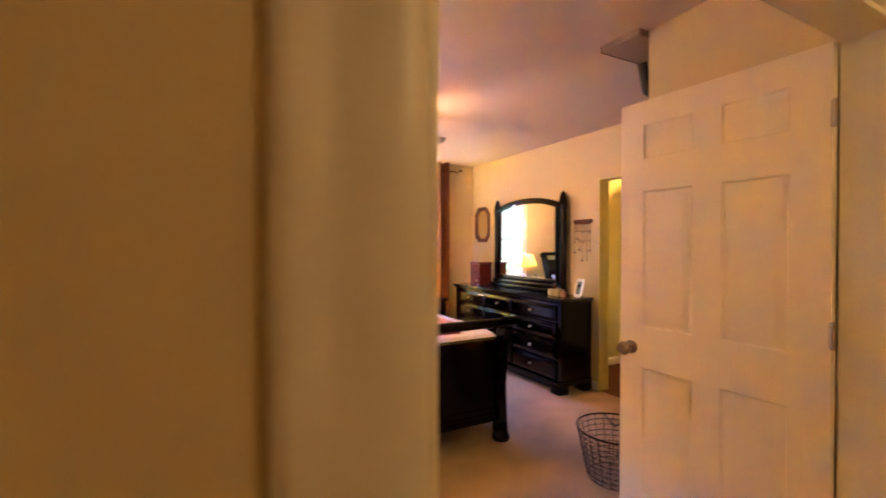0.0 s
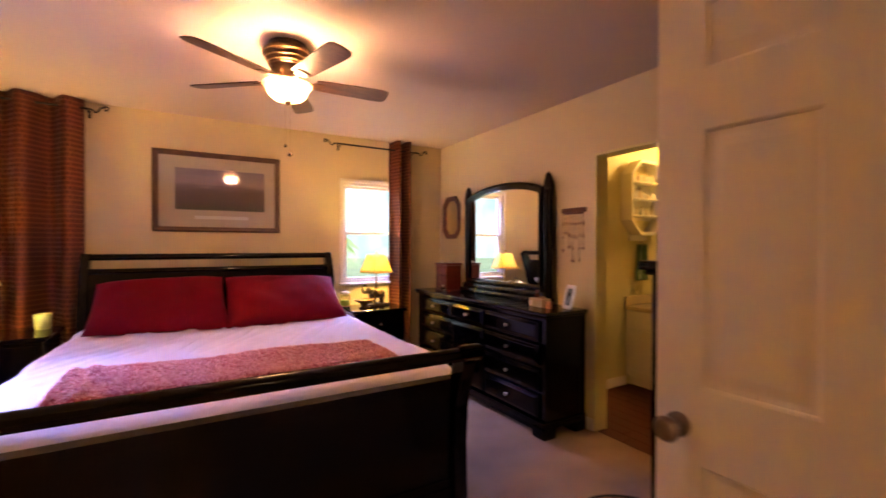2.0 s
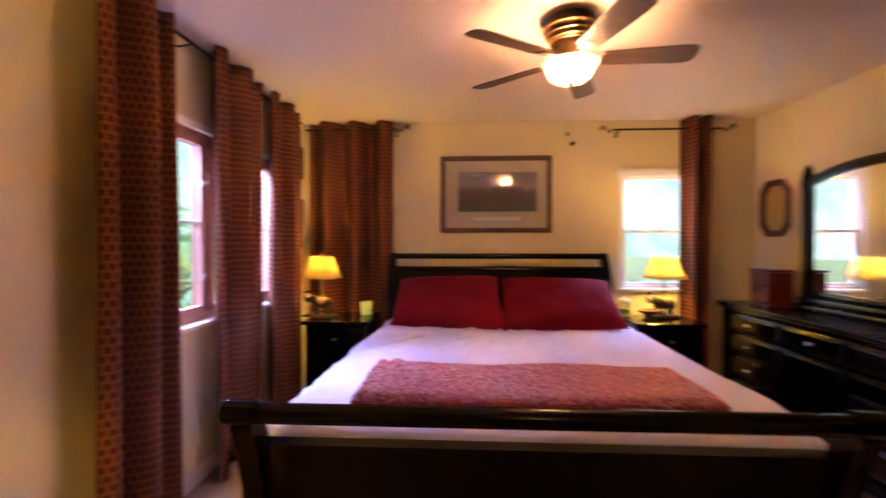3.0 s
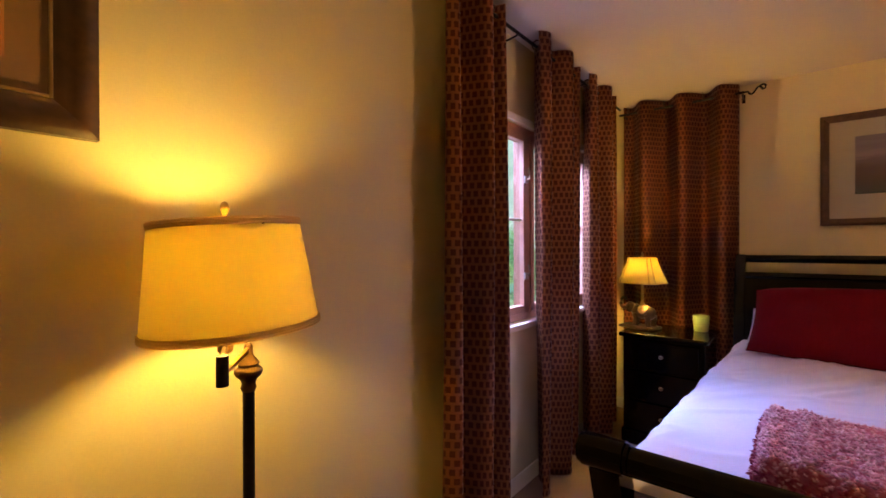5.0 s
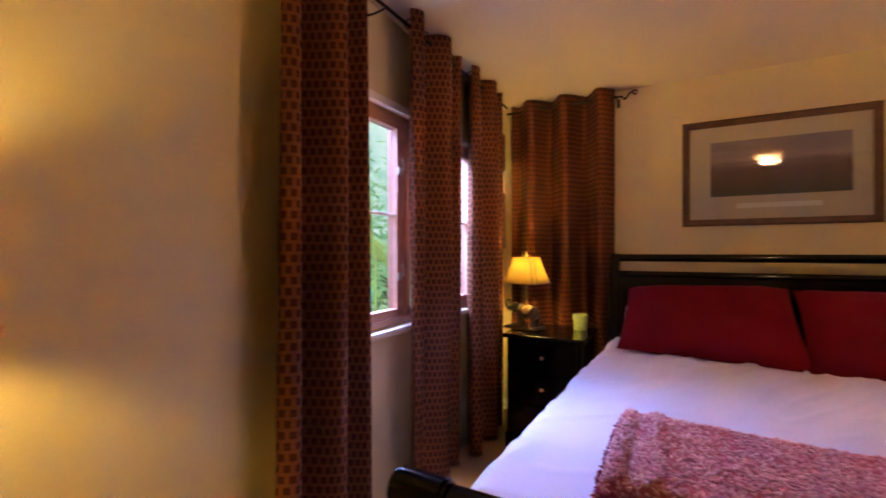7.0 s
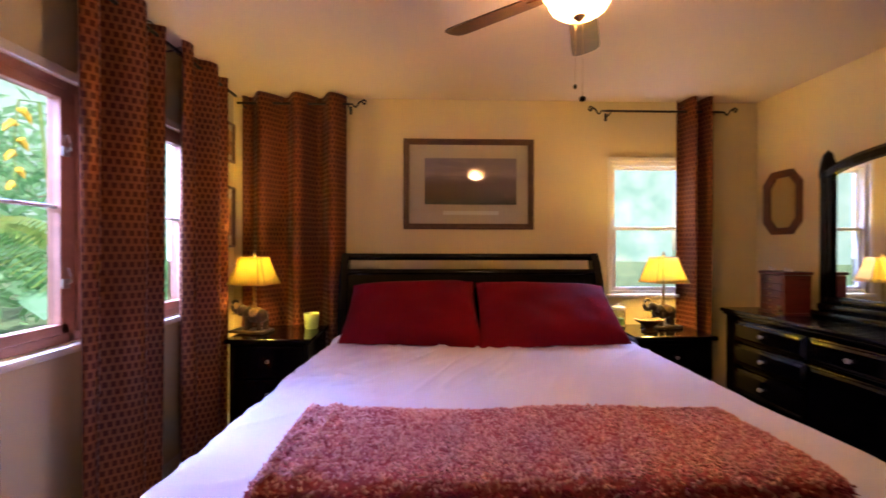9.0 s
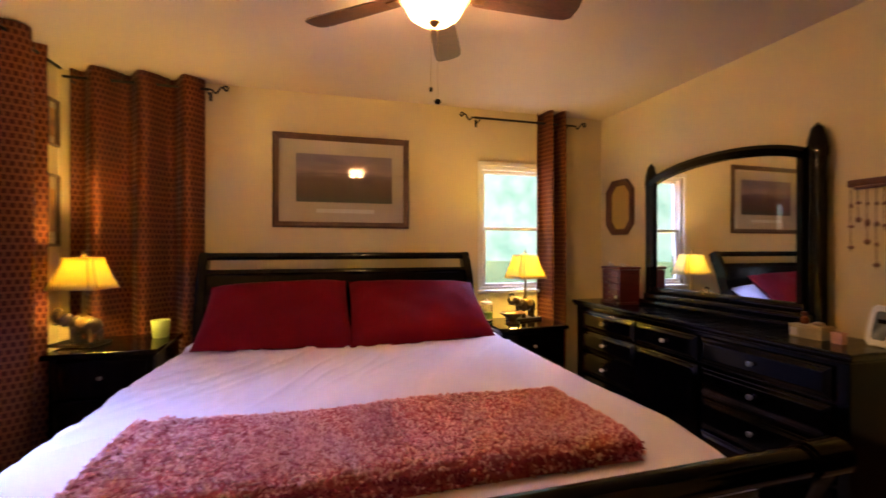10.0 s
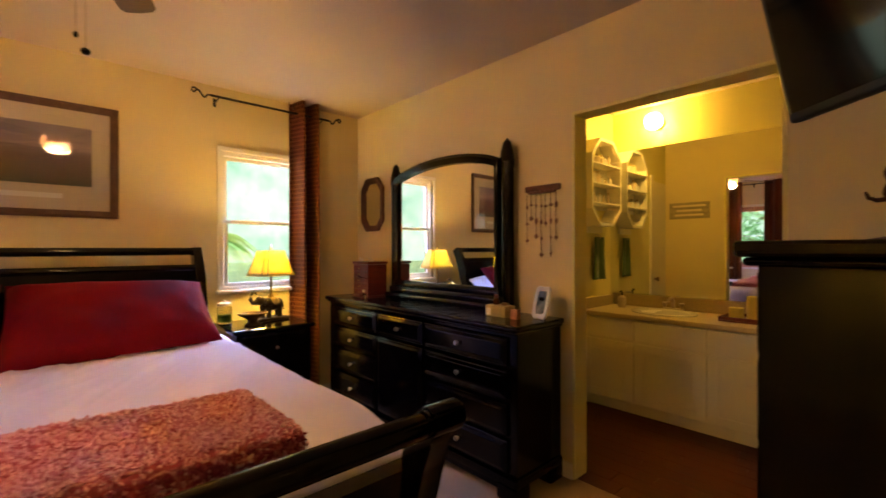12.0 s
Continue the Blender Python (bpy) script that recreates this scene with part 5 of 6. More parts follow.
# ---- ceiling fan ----
fan = thing("ceiling_fan", "five-blade walnut ceiling fan with lit glass bowl", "ceiling fan")
FX, FY = 1.23, 3.21
part("motor_housing", lathe(B(), [(0, 2.489), (0.105, 2.489), (0.112, 2.470), (0.128, 2.452), (0.132, 2.440), (0.130, 2.420), (0.120, 2.412), (0.116, 2.396), (0.108, 2.390), (0.104, 2.368), (0.094, 2.362), (0.088, 2.335), (0.074, 2.322), (0.068, 2.300), (0, 2.300)], (FX, FY, 0), 40), M_BRONZE, fan, "stepped bronze flush-mount housing")
for r, z in ((0.132, 2.431), (0.118, 2.403), (0.106, 2.379)):
    part("band", ring(B(), [(FX + r * math.cos(2 * math.pi * k / 40), FY + r * math.sin(2 * math.pi * k / 40), z) for k in range(40)], 0.004, 8, True), M_BRASS, fan, "brass band")
for k in range(5):
    a = 68 + 72 * k
    m = pose(FX, FY, 2.293, 0, 0, a)
    bm = B()
    ring(bm, [(0.06, 0, 0.012), (0.10, 0, 0.0), (0.15, 0, -0.006)], [0.012, 0.010, 0.008], 10)
    box(bm, (0.14, -0.030, -0.012), (0.20, 0.030, -0.006), 0.002)
    bmesh.ops.transform(bm, matrix=m @ pose(0, 0, 0, -12, 0, 0), verts=bm.verts)
    iron = part("blade_iron", bm, M_BRONZE, fan)
    bm = B()
    outline = [(0.155, -0.048), (0.20, -0.054), (0.50, -0.066), (0.560, -0.064), (0.585, -0.048), (0.592, 0.0), (0.585, 0.048), (0.560, 0.064), (0.50, 0.066), (0.20, 0.054), (0.155, 0.048)]
    extrude(bm, outline, "z", -0.006, 0.0)
    bmesh.ops.transform(bm, matrix=m @ pose(0, 0, 0, -12, 0, 0), verts=bm.verts)
    part("blade", bm, M_BLADE, fan)
part("light_fitter", lathe(B(), [(0.068, 2.300), (0.066, 2.294), (0.062, 2.288), (0.055, 2.281), (0.030, 2.279), (0.026, 2.270), (0.026, 2.240), (0, 2.238)], (FX, FY, 0), 32), M_BRONZE, fan)
bowl_p = [(0.136, 2.268), (0.134, 2.261), (0.123, 2.251), (0.115, 2.239), (0.110, 2.222), (0.098, 2.202), (0.076, 2.185), (0.043, 2.175), (0.014, 2.171)]
bowl = part("glass_bowl", lathe(B(), bowl_p, (FX, FY, 0), 40), M_BOWL, fan, "glowing alabaster glass bowl")
thick = bowl.modifiers.new("thickness", "SOLIDIFY")
thick.thickness = 0.003
part("bowl_finial", lathe(B(), [(0.022, 2.178), (0.024, 2.170), (0.016, 2.163), (0.008, 2.155), (0, 2.150)], (FX, FY, 0), 18), M_BRONZE, fan)
for dx, dy, low in ((0.012, 0.0, 1.875), (-0.010, 0.016, 1.925)):
    bm = B()
    ring(bm, [(FX + dx, FY + dy, 2.165), (FX + dx, FY + dy, 2.0), (FX + dx, FY + dy, low + 0.01)], 0.0009, 6)
    chain = part("pull_chain", bm, M_BRASS, fan)
    bm = B()
    blob(bm, (FX + dx, FY + dy, low), (0.013, 0.013, 0.011) if low < 1.9 else (0.007, 0.007, 0.010), (0, 0, 0), 2)
    part("pull", bm, M_DARK, chain, "dark round pull")

# ---- tall chest, television, basket ----
tall = thing("tall_chest", "tall black wooden chest of drawers", "chest of drawers")
KX0, KX1, KY0, KY1, KT = 2.455, 3.24, 1.345, 1.80, 1.297
bm = B()
box(bm, (KX0 - 0.04, KY0, KT - 0.04), (KX1 + 0.03, KY1 + 0.03, KT), 0.008)
box(bm, (KX0 - 0.02, KY0, KT - 0.062), (KX1 + 0.02, KY1 + 0.016, KT - 0.041), 0.010)
part("top", bm, M_DARK, tall)
block("body", (KX0, KY0, 0.10), (KX1, KY1 - 0.014, KT - 0.06), M_DARK, tall, 0.004)
block("plinth", (KX0 - 0.014, KY0, 0.0), (KX1 + 0.014, KY1 + 0.008, 0.11), M_DARK, tall, 0.010)
for k in range(5):
    z = 0.125 + k * 0.222
    d = block("drawer", (KX0 + 0.03, KY1 - 0.0135, z), (KX1 - 0.03, KY1 - 0.006, z + 0.205), M_DARK, tall, 0.005)
    for x in (KX0 + 0.2, KX1 - 0.2):
        knob(d, (x, KY1 - 0.006, z + 0.10), "+y")
orn = thing("iron_ornament", "rusty scrolled iron ornament on the tall chest", "ornament")
M_RUST = mat("rusty_iron", (0.12, 0.035, 0.02), 0.6, 60, 0.35, 0.3, metal=0.4)
bm = B()
ox, oyy = 2.80, 1.56
ring(bm, [(ox, oyy, KT + 0.004), (ox, oyy, KT + 0.06), (ox - 0.005, oyy, KT + 0.115)], 0.006, 8)
part("stem", bm, M_RUST, orn)
part("foot", lathe(B(), [(0, 0), (0.05, 0), (0.05, 0.006), (0.02, 0.012), (0, 0.014)], (ox, oyy, KT), 24), M_RUST, orn)
bm = B()
ring(bm, [(ox + 0.040 * math.cos(a), oyy + 0.012 * math.sin(2 * a), KT + 0.155 + 0.042 * math.sin(a)) for a in [2 * math.pi * k / 28 for k in range(28)]], 0.008, 8, True)
part("hoop", bm, M_RUST, orn)
bm = B()
ring(bm, [(ox - 0.005, oyy + 0.004, KT + 0.113), (ox - 0.03, oyy + 0.03, KT + 0.107), (ox - 0.045, oyy + 0.045, KT + 0.114), (ox - 0.055, oyy + 0.05, KT + 0.128)], [0.007, 0.006, 0.005, 0.003], 8)
part("scroll", bm, M_RUST, orn)

tv = thing("television", "black flat television tilted on a ceiling arm", "television")
M_BLACKPLASTIC = mat("black_plastic", (0.012, 0.011, 0.011), 0.4, 120, 0.1, 0.1)
M_SCREEN = mat("dark_screen", (0.006, 0.006, 0.007), 0.07, 20, 0.05, 0.0)
bm = B()
box(bm, (0, -0.022, 0), (0.56, 0.022, 0.46), 0.012)
part("casing", bm, M_BLACKPLASTIC, tv)
block("screen", (0.025, 0.0225, 0.03), (0.535, 0.025, 0.435), M_SCREEN, tv, 0)
block("rear_bulge", (0.10, -0.060, 0.06), (0.46, -0.0225, 0.36), M_BLACKPLASTIC, tv, 0.015)
tv.matrix_world = pose(2.475, 1.375, 1.665, -13, 0, 45)
bm = B()
ring(bm, [Vector(p) for p in ((2.25, 1.555, 2.452), (2.29, 1.55, 2.30), (2.60, 1.48, 2.12), (2.70, 1.50, 1.96))], 0.028, 10)
bmesh.ops.transform(bm, matrix=tv.matrix_world.inverted(), verts=bm.verts)
part("mount_arm", bm, M_BLACKPLASTIC, tv, "black metal ceiling arm")
board = tagged(block("ceiling_board", (1.93, 1.335, 2.452), (2.75, 1.57, 2.488), mat("worn_board_paint", (0.34, 0.25, 0.19), 0.6, 60, 0.1, 0.1), None, 0.003), "painted mounting board fixed to the ceiling", "board")
block("edge_strip", (1.93, 1.5705, 2.450), (2.75, 1.576, 2.486), M_BRONZE, board, 0.001, "dark edge strip")

basket = thing("wire_basket", "tall round dark wire basket on the carpet", "basket")
WX, WY = 2.175, 1.660
def basket_r(z):
    return 0.165 + 0.07 * (z / 0.32)
for k in range(24):
    a = 2 * math.pi * k / 24
    bm = B()
    ring(bm, [(WX + basket_r(z) * math.cos(a), WY + basket_r(z) * math.sin(a), z) for z in (0.006, 0.10, 0.20, 0.296)], 0.0018, 5)
    part("upright_wire", bm, M_IRON, basket)
for k in range(10):
    z = 0.006 + 0.290 * k / 9
    bm = B()
    ring(bm, [(WX + basket_r(z) * math.cos(2 * math.pi * i / 40), WY + basket_r(z) * math.sin(2 * math.pi * i / 40), z) for i in range(40)], 0.0052 if k == 9 else 0.0019, 6, True)
    part("rim" if k == 9 else "hoop_wire", bm, M_IRON, basket)
bm = B()
for k in range(-6, 7):
    c = math.sqrt(max(0.165 ** 2 - (k * 0.026) ** 2, 0))
    ring(bm, [(WX + k * 0.026, WY - c, 0.006), (WX + k * 0.026, WY + c, 0.006)], 0.0018, 5)
part("wire_bottom", bm, M_IRON, basket)
for s in (1, -1):
    bm = B()
    ax = WX + s * basket_r(0.32) * 0.72
    ay = WY + basket_r(0.32) * (-0.68 if s < 0 else 0.68)
    ring(bm, [(ax - 0.04, ay + s * 0.04, 0.29), (ax - 0.025, ay, 0.24), (ax, ay - s * 0.01, 0.215), (ax + 0.025, ay - s * 0.03, 0.24), (ax + 0.04, ay - s * 0.045, 0.29)], 0.0035, 6)
    part("handle", bm, M_IRON, basket)

# ---- bathroom ----
vanity = thing("vanity_cabinet", "long white painted bathroom vanity cabinet", "vanity")
VX, VY0, VY1, VT = 4.44, 0.905, 3.378, 0.735
block("body", (VX, VY0, 0.09), (4.965, VY1, VT), M_WHITE, vanity, 0.003)
block("toe_board", (VX + 0.05, VY0, -0.005), (4.96, VY1, 0.09), M_WHITE, vanity, 0.002)
edges = [3.37, 2.95, 2.46, 2.02, 1.50, 0.95]
for a, b in zip(edges, edges[1:]):
    block("drawer_front", (VX - 0.016, b + 0.008, 0.575), (VX - 0.0005, a - 0.008, 0.725), M_WHITE, vanity, 0.004)
    y0_, y1_ = b + 0.008, a - 0.008
    leaf = block("cabinet_door", (VX - 0.010, y0_, 0.105), (VX - 0.0005, y1_, 0.555), M_WHITE, vanity, 0.002)
    for p, q in (((y0_, 0.105), (y0_ + 0.055, 0.555)), ((y1_ - 0.055, 0.105), (y1_, 0.555))):
        block("stile", (VX - 0.018, p[0], p[1]), (VX - 0.0102, q[0], q[1]), M_WHITE, leaf, 0.003)
    for p, q in (((y0_ + 0.055, 0.105), (y1_ - 0.055, 0.16)), ((y0_ + 0.055, 0.50), (y1_ - 0.055, 0.555))):
        block("rail", (VX - 0.018, p[0], p[1]), (VX - 0.0102, q[0], q[1]), M_WHITE, leaf, 0.003)
    block("raised_panel", (VX - 0.016, y0_ + 0.078, 0.185), (VX - 0.0102, y1_ - 0.078, 0.475), M_WHITE, leaf, 0.005)
M_COUNTER = mat("beige_laminate", (0.58, 0.46, 0.28), 0.35, 90, 0.12, 0.03)
top_ = thing("vanity_counter", "beige speckled laminate vanity counter with backsplash", "counter")
block("slab", (VX - 0.028, VY0, VT + 0.001), (4.966, VY1, VT + 0.038), M_COUNTER, top_, 0.008)
block("backsplash", (4.946, VY0, VT + 0.039), (4.967, VY1, VT + 0.14), M_COUNTER, top_, 0.004)
block("side_splash", (VX - 0.02, VY1 - 0.02, VT + 0.039), (4.945, VY1, VT + 0.13), M_COUNTER, top_, 0.004)
sink = thing("bathroom_sink", "oval white drop-in sink in the counter", "sink")
CZ = VT + 0.038
part("bowl", lathe(B(), [(0.235, 0.001), (0.240, 0.008), (0.228, 0.014), (0.205, 0.012), (0.190, 0.002)], (4.69, 2.84, CZ), 40, 0.80, 1.0), M_PORCELAIN, sink)
part("basin", lathe(B(), [(0.190, 0.003), (0.10, 0.0022), (0, 0.002)], (4.69, 2.84, CZ), 40, 0.80, 1.0), M_PORCELAIN, sink)
tap = thing("faucet", "chrome faucet with two handles behind the sink", "faucet")
bm = B()
box(bm, (4.865, 2.76, CZ + 0.001), (4.915, 2.92, CZ + 0.020), 0.006)
part("base", bm, M_NICKEL, tap)
bm = B()
ring(bm, [(4.89, 2.84, CZ + 0.015), (4.888, 2.84, CZ + 0.08), (4.86, 2.84, CZ + 0.105), (4.80, 2.84, CZ + 0.095), (4.775, 2.84, CZ + 0.075)], [0.016, 0.014, 0.012, 0.011, 0.010], 12)
part("spout", bm, M_NICKEL, tap)
for y in (2.775, 2.905):
    part("handle", lathe(B(), [(0.014, 0.018), (0.012, 0.035), (0.020, 0.045), (0.022, 0.06), (0.014, 0.068), (0, 0.07)], (4.89, y, CZ), 16), M_NICKEL, tap)
bmirror = structure(thing("wall_mirror", "large frameless bathroom mirror over the vanity", "mirror"), "large frameless bathroom mirror over the vanity", "mirror")
part("glass", extrude(B(), [(4.968, 0.92), (4.968, 3.372), (4.906, 3.372), (4.962, 0.92)], "z", 0.885, 2.13), M_MIRROR, bmirror)
light = thing("vanity_light", "lit globe wall light above the bathroom mirror", "lamp")
part("wall_plate", lathe(B(), [(0, 0), (0.055, 0), (0.058, 0.006), (0.040, 0.018), (0.018, 0.024), (0.018, 0.05), (0, 0.05)], sides=24), M_BRASS, light).matrix_world = pose(4.968, 2.98, 2.33, 0, -90, 0)
M_GLOBE = shade_cloth("opal_globe_glass", (0.98, 0.92, 0.75), 0.96, 0.4)
bm = B()
bmesh.ops.create_uvsphere(bm, u_segments=28, v_segments=18, radius=0.072, matrix=Matrix.Translation((4.86, 2.98, 2.33)))
part("globe", bm, M_GLOBE, light, "glowing opal glass globe")

shelf = thing("wall_shelf", "white octagonal wooden wall shelf with small items", "shelf")
SX, SZ, SW, SH, SD = 4.60, 1.825, 0.25, 0.36, 0.13
outer = octagon(SW, SH, 0.45)
for k in range(8):
    a, b = outer[k], outer[(k + 1) % 8]
    bm = B()
    q = [(SX + p[0] * f, SZ + p[1] * f) for p, f in ((a, 1), (b, 1), (b, 0.93), (a, 0.93))]
    extrude(bm, q, "y", 3.378, 3.378 - SD)
    part("side_board", bm, M_WHITE, shelf)
block("back_board", (SX - SW * 0.9, 3.370, SZ - SH * 0.6), (SX + SW * 0.9, 3.378, SZ + SH * 0.6), M_WHITE, shelf, 0)
for z in (-0.18, -0.02, 0.14):
    block("shelf_board", (SX - SW * 0.94, 3.37, SZ + z), (SX + SW * 0.94, 3.378 - SD, SZ + z + 0.012), M_WHITE, shelf, 0.002)
block("hook_rail", (SX - 0.13, 3.360, SZ - SH - 0.055), (SX + 0.13, 3.378, SZ - SH - 0.001), M_WHITE, shelf, 0.004)
rnd = random.Random(12)
for z in (-0.168, -0.008, 0.152):
    x = SX - 0.17
    while x < SX + 0.16:
        r, h = rnd.uniform(0.014, 0.026), rnd.uniform(0.05, 0.11)
        item = thing("toiletry_bottle", "small pale toiletry bottle on the wall shelf", "bottle", "bottles on the wall shelf", place=(x + r, 3.31, SZ + z))
        part("bottle", lathe(B(), [(0, 0), (r, 0), (r, h * 0.7), (r * 0.45, h * 0.8), (r * 0.45, h * 0.84), (0, h * 0.84)], sides=14), M_CARD if rnd.random() < 0.5 else M_PORCELAIN, item)
        part("cap", lathe(B(), [(r * 0.5, h * 0.84), (r * 0.5, h), (0, h)], sides=12), M_STRAW, item)
        x += 2 * r + rnd.uniform(0.012, 0.05)
M_TOWEL = mat("green_towel", (0.07, 0.14, 0.04), 0.95, 160, 0.25, 0.8, sheen=0.3, relief=0.004)
towel = thing("hand_towel", "green hand towel hanging under the wall shelf", "towel")
bm = B()
grid = []
for i in range(13):
    row = []
    for j in range(15):
        u, v = i / 12, j / 14
        row.append(bm.verts.new((4.635 - 0.10 + 0.20 * u * (0.72 + 0.28 * v) + 0.028 * (1 - v), 3.345 - 0.014 * math.sin(u * 9) * (0.4 + v * 0.6), 1.375 - 0.36 * v)))
    grid.append(row)
for i in range(12):
    for j in range(14):
        bm.faces.new((grid[i][j], grid[i + 1][j], grid[i + 1][j + 1], grid[i][j + 1]))
cl = part("cloth", bm, M_TOWEL, towel)
thick = cl.modifiers.new("thickness", "SOLIDIFY")
thick.thickness = 0.008
part("hook", ring(B(), [(4.635, 3.376, 1.40), (4.635, 3.335, 1.39), (4.635, 3.325, 1.375), (4.635, 3.330, 1.36)], 0.004, 8), M_NICKEL, towel)
soap = thing("soap_dispenser", "dark-topped soap dispenser on the vanity counter", "bottle", place=(4.80, 3.22, CZ))
part("bottle", lathe(B(), [(0, 0), (0.030, 0), (0.032, 0.006), (0.032, 0.085), (0.014, 0.10), (0, 0.10)], sides=18), M_CARD, soap)
part("pump", ring(B(), [(0, 0, 0.10), (0, 0, 0.135), (-0.02, 0, 0.14), (-0.035, 0, 0.132)], 0.006, 8), M_DARK, soap)
vtray = thing("vanity_tray", "dark wooden tray holding yellow candles and jars", "tray")
bm = B()
box(bm, (4.58, 2.08, CZ + 0.001), (4.86, 2.44, CZ + 0.012), 0.003)
for a, b in (((4.58, 2.08), (4.592, 2.44)), ((4.848, 2.08), (4.86, 2.44)), ((4.592, 2.08), (4.848, 2.092)), ((4.592, 2.428), (4.848, 2.44))):
    box(bm, (a[0], a[1], CZ + 0.012), (b[0], b[1], CZ + 0.035), 0.003)
part("tray", bm, M_CHERRY, vtray)
M_YELLOW = mat("yellow_wax", (0.66, 0.55, 0.16), 0.5, 40, 0.08, 0.03)
for x, y, r, h in ((4.70, 2.36, 0.045, 0.08), (4.74, 2.26, 0.048, 0.16), (4.68, 2.16, 0.046, 0.11)):
    c = thing("pillar_candle", "pale yellow candle standing on the vanity tray", "candle", "candles on the tray", place=(x, y, CZ + 0.012))
    part("wax", lathe(B(), [(0, 0), (r, 0), (r, h - 0.004), (r * 0.9, h), (r * 0.5, h - 0.006), (0, h - 0.007)], sides=22), M_YELLOW, c)
    part("wick", ring(B(), [(0, 0, h - 0.008), (0.002, 0, h + 0.010)], 0.0012, 5), M_DARK, c)
sign = thing("wall_sign", "small grey wooden sign with faded lettering", "sign")
M_SIGN = mat("weathered_grey_board", (0.36, 0.30, 0.20), 0.7, 30, 0.25, 0.2, stretch=(1, 1, 8))
block("board", (XR + 0.121, 2.935, 1.605), (XR + 0.133, 3.335, 1.785), M_SIGN, sign, 0.002)
for z, a, b in ((1.735, 2.97, 3.30), (1.685, 3.01, 3.26), (1.635, 2.99, 3.28)):
    block("lettering", (XR + 0.1335, a, z), (XR + 0.135, b, z + 0.022), M_CARD, sign, 0, "faded pale lettering")
# flush white door in the bathroom's side wall
closet = structure(thing("door_2", "plain white closed door in the bathroom wall", "door"), "plain white closed door in the bathroom wall", "door")
block("leaf", (3.475, 3.362, 0.01), (3.865, 3.3785, 2.0), M_TRIM, closet, 0.003)
block("casing", (3.866, 3.356, 0.0), (3.93, 3.3785, 2.06), M_TRIM, closet, 0.004)
knob(closet, (3.83, 3.362, 0.95), "-y", M_KNOB, 0.026)
# planks of the bathroom floor
proto = {}
rnd = random.Random(4)
bath_floor = bpy.data.objects["bathroom_floor"]
x = XR + 0.022
while x < 4.96:
    y = 0.92 - rnd.uniform(0, 0.6)
    while y < 3.36:
        a, b = max(y, 0.92), min(y + 0.9, 3.36)
        if b - a > 0.05:
            key = round(b - a, 2)
            if key not in proto:
                bm = box(B(), (0, 0, -0.006), (0.116, key - 0.003, 0.0), 0.0015)
                finish(bm)
                proto[key] = bpy.data.meshes.new("plank")
                bm.to_mesh(proto[key])
                bm.free()
                proto[key].materials.append(M_WOODFLOOR)
            plank = new("plank", proto[key])
            plank.parent = bath_floor
            plank.location = (x, a, 0.0005)
        y += 0.9
    x += 0.118

# ---- garden outside the windows ----
M_GRASS = mat("lawn", (0.17, 0.28, 0.15), 0.9, 30, 0.35, 0.4, broad=1.2)
structure(block("ground", (-300, -300, -0.9), (300, 300, -0.5), M_GRASS, None, 0), "green garden lawn outside the windows", "ground")
# Distant haze is painted on and emits light to brighten the window views.
M_FAR = mat("glowing_haze", (0.66, 0.92, 0.90), 1.0, 0.5, 0.15, 0, second=(0.22, 0.56, 0.46), broad=0.2)
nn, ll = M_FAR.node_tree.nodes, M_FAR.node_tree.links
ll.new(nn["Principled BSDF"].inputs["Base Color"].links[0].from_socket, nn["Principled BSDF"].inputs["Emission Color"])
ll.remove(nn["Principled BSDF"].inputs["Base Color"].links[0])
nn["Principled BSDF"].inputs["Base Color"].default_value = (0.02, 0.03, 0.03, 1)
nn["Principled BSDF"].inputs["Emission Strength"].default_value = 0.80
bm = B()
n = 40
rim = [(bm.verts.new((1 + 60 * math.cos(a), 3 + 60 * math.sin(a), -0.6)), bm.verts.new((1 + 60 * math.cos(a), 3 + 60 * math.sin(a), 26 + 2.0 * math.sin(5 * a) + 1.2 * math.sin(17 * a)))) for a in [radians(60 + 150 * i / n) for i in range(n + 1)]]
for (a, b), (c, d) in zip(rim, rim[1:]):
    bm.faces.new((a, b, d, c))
structure(part("backdrop", bm, M_FAR), "self-lit backdrop of painted pale green haze beyond the garden", "backdrop")
M_LEAF = mat("sunlit_leaf", (0.22, 0.46, 0.30), 0.5, 20, 0.35, 0.1)
M_PALM = mat("yellow_green_palm", (0.32, 0.38, 0.09), 0.5, 20, 0.35, 0.1)
M_BARK = mat("grey_bark", (0.20, 0.15, 0.10), 0.9, 30, 0.3, 0.6)
for lm in (M_LEAF, M_PALM):
    nn, ll = lm.node_tree.nodes, lm.node_tree.links
    tr = nn.new("ShaderNodeBsdfTranslucent")
    tr.inputs[0].default_value = (0.40, 0.78, 0.42, 1)
    mx = nn.new("ShaderNodeMixShader")
    mx.inputs[0].default_value = 0.5
    ll.new(nn["Principled BSDF"].outputs[0], mx.inputs[1]), ll.new(tr.outputs[0], mx.inputs[2])
    ll.new(mx.outputs[0], nn["Material Output"].inputs[0])


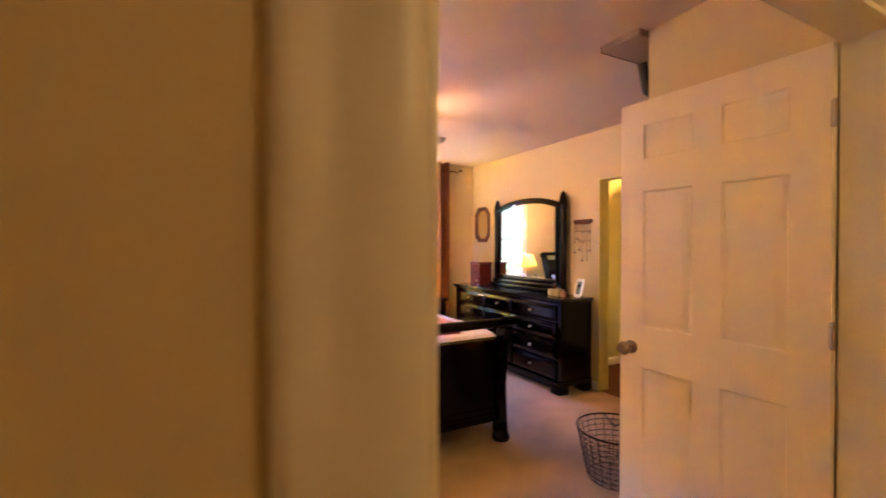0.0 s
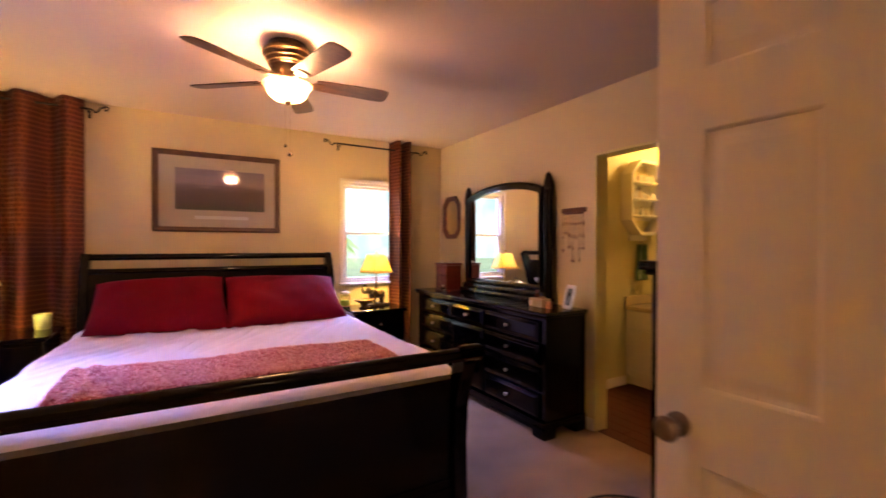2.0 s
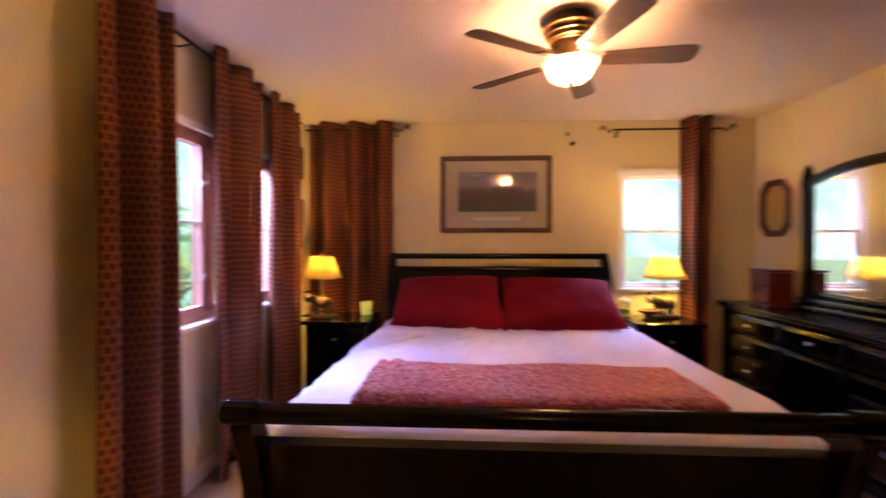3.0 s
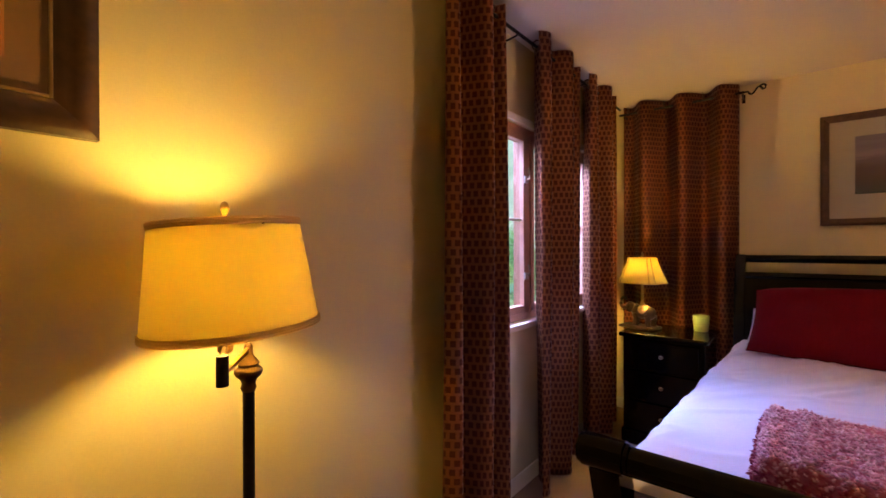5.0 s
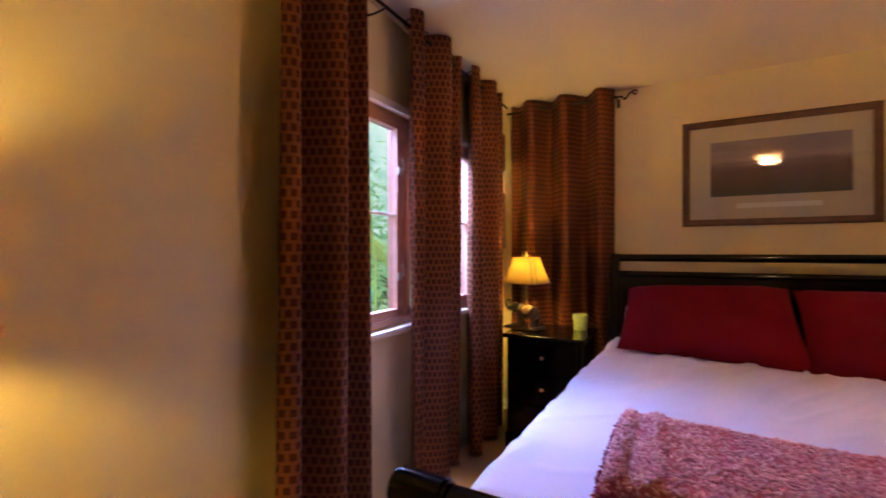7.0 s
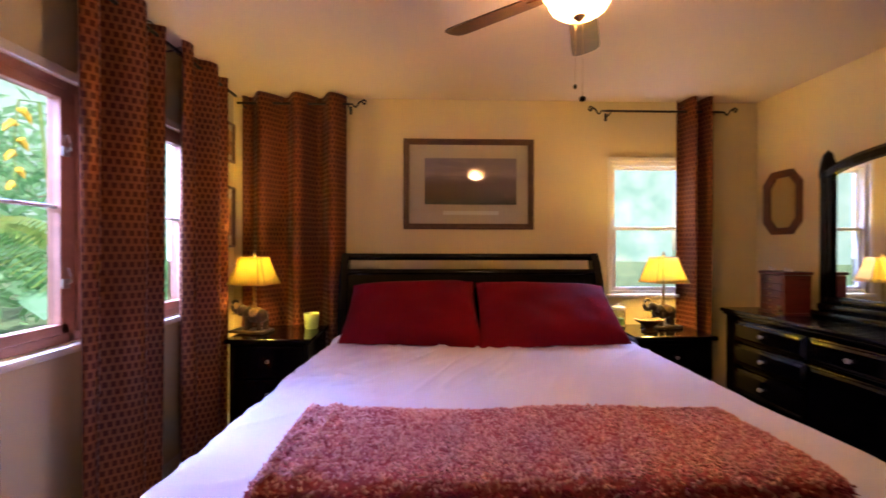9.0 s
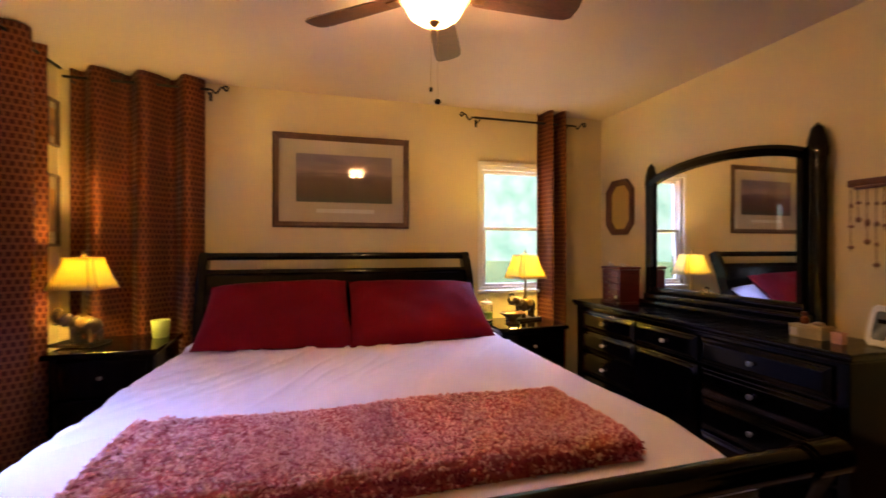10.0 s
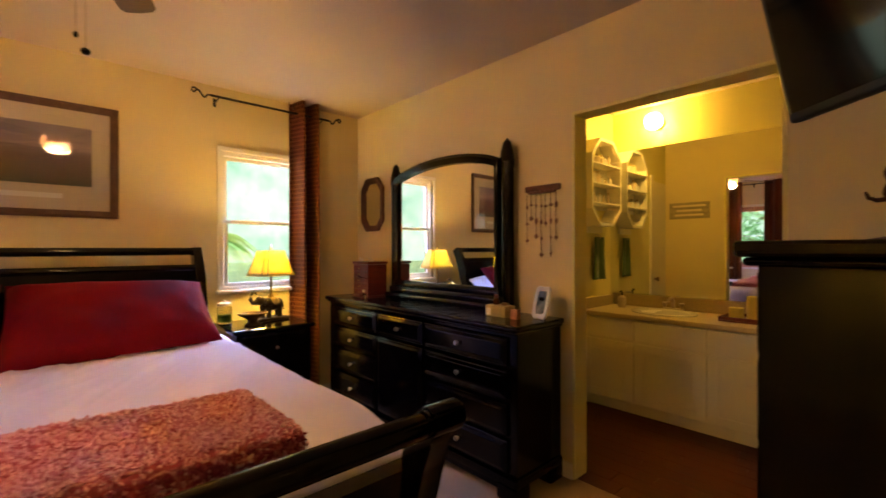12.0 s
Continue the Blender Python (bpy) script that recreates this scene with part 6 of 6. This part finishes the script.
def leafy_tree(label, x, y, height, spread_, seed, count=2600):
    rnd = random.Random(seed)
    tree = thing("tree", label, "tree", "garden trees", place=(x, y, -0.5))
    bm = B()
    ring(bm, [(0, 0, -0.1), (0.03, 0.02, height * 0.25), (-0.04, 0.03, height * 0.5), (0.05, 0, height * 0.8)], [0.13, 0.10, 0.075, 0.03], 12)
    tips = []
    for k in range(9):
        a, z = rnd.uniform(0, 6.28), height * rnd.uniform(0.25, 0.7)
        r = spread_ * rnd.uniform(0.5, 0.85)
        tip = (r * math.cos(a), r * math.sin(a), z + height * rnd.uniform(0.1, 0.3))
        tips.append(tip)
        ring(bm, [(0, 0, z), (tip[0] * 0.5, tip[1] * 0.5, z + (tip[2] - z) * 0.6), tip], [0.045, 0.028, 0.010], 7)
    part("trunk", bm, M_BARK, tree)
    verts, faces = [], []
    for k in range(count):
        c = rnd.choice(tips)
        p = Vector((c[0] + rnd.gauss(0, spread_ * 0.26), c[1] + rnd.gauss(0, spread_ * 0.26), c[2] + rnd.gauss(0, height * 0.12)))
        a, b = Vector((rnd.gauss(0, 1), rnd.gauss(0, 1), rnd.gauss(0, 0.6))).normalized(), Vector((rnd.gauss(0, 1), rnd.gauss(0, 1), rnd.gauss(0, 1)))
        s = a.cross(b).normalized() * rnd.uniform(0.035, 0.065)
        l = a * rnd.uniform(0.12, 0.22)
        n0 = len(verts)
        verts += [tuple(p - l), tuple(p + s), tuple(p + l), tuple(p - s)]
        faces.append((n0, n0 + 1, n0 + 2, n0 + 3))
    data = bpy.data.meshes.new("crown")
    data.from_pydata(verts, [], faces)
    data.materials.append(M_LEAF)
    crown = new("crown", data)
    crown.parent = tree
    return tree


def palm(label, x, y, height, seed):
    rnd = random.Random(seed)
    tree = thing("palm_tree", label, "tree", "garden palms", place=(x, y, -0.5))
    part("trunk", ring(B(), [(0, 0, -0.1), (0.03, 0, height * 0.5), (0.02, 0.04, height)], [0.09, 0.07, 0.05], 12), M_BARK, tree)
    verts, faces = [], []
    for k in range(17):
        a, l = 2 * math.pi * k / 17 + rnd.uniform(-0.15, 0.15), rnd.uniform(0.9, 1.3)
        rise = rnd.uniform(0.2, 0.9)
        for i in range(26):
            t = (i + 2) / 28
            px, pz = l * t, height + rise * t - 1.25 * t * t
            for s in (1, -1):
                w = 0.30 * math.sin(math.pi * min(1, t * 1.05)) + 0.03
                q = [(px, 0.0, pz), (px + 0.035, 0.0, pz), (px + 0.14, s * w, pz - 0.5 * w), (px + 0.10, s * w * 0.9, pz - 0.45 * w)]
                n0 = len(verts)
                verts += [(0.02 + u * math.cos(a) - v * math.sin(a), 0.04 + u * math.sin(a) + v * math.cos(a), z) for u, v, z in q]
                faces.append((n0, n0 + 1, n0 + 2, n0 + 3))
    data = bpy.data.meshes.new("fronds")
    data.from_pydata(verts, [], faces)
    data.materials.append(M_PALM)
    fr = new("fronds", data)
    fr.parent = tree
    return tree


def heliconia(label, x, y, z):
    """A hanging spike of yellow bracts on an arching stem."""
    plant = thing("heliconia", label, "plant", place=(x, y, -0.5))
    top = z + 0.5
    line = [(0.10, 0.25, -0.1), (0.08, 0.22, top * 0.6), (0.04, 0.12, top + 0.12), (0.0, 0.0, top + 0.10), (0.01, -0.04, top - 0.15), (0.02, -0.05, top - 0.55)]
    part("stem", ring(B(), line, [0.016, 0.014, 0.010, 0.008, 0.006, 0.004], 8), M_PALM, plant)
    for k in range(6):
        f = k / 5
        s = -1 if k % 2 else 1
        bm = B()
        c = (0.01 + 0.01 * f, -0.02 - 0.03 * f, top + 0.02 - 0.55 * f)
        size = 0.085 * (1 - 0.45 * f)
        ring(bm, [(c[0], c[1], c[2]), (c[0], c[1] + s * size * 0.5, c[2] + 0.01), (c[0], c[1] + s * size, c[2] - size * 0.35), (c[0], c[1] + s * size * 1.3, c[2] - size * 0.9)], [0.012, 0.026, 0.020, 0.003], 8)
        part("bract", bm, M_BRACT, plant, "yellow waxy bract")
    for a, l in ((60, 0.55), (150, 0.6)):
        bm = B()
        ca, sa = math.cos(radians(a)), math.sin(radians(a))
        rows = []
        for i in range(9):
            t = i / 8
            w = 0.13 * math.sin(math.pi * (0.06 + 0.92 * t))
            px, pz = 0.15 + l * 0.55 * t, top * 0.45 + l * (0.9 * t - 0.55 * t * t)
            rows.append([bm.verts.new((0.08 + px * ca - v * sa, 0.22 + px * sa + v * ca, pz - abs(v) * 0.3)) for v in (-w, 0, w)])
        for p, q in zip(rows, rows[1:]):
            for k in range(2):
                bm.faces.new((p[k], p[k + 1], q[k + 1], q[k]))
        part("leaf", bm, M_LEAF, plant)
    return plant


M_BRACT = mat("yellow_bract", (0.80, 0.50, 0.05), 0.4, 30, 0.2, 0.05)
heliconia("yellow hanging heliconia flower outside the casement", -2.3, 4.88, 2.30)
palm("yellow-green garden palm close to the window", -3.4, 5.6, 2.0, 1)
leafy_tree("leafy green garden tree outside the casement", -7.2, 9.0, 4.2, 1.8, 2, 1900)
leafy_tree("leafy green garden tree beyond the lawn", -6.6, 3.3, 4.2, 1.9, 3, 1900)
leafy_tree("leafy green garden tree beyond the lawn", -10.0, 12.0, 5.0, 2.2, 6, 1300)
leafy_tree("low leafy shrub by the garden lawn", -5.6, 5.2, 1.7, 1.2, 8, 900)
leafy_tree("low leafy shrub by the garden lawn", -5.0, 9.4, 2.2, 1.3, 9, 1500)
palm("feathery garden palm outside the bedside window", 3.9, 12.5, 2.0, 7)
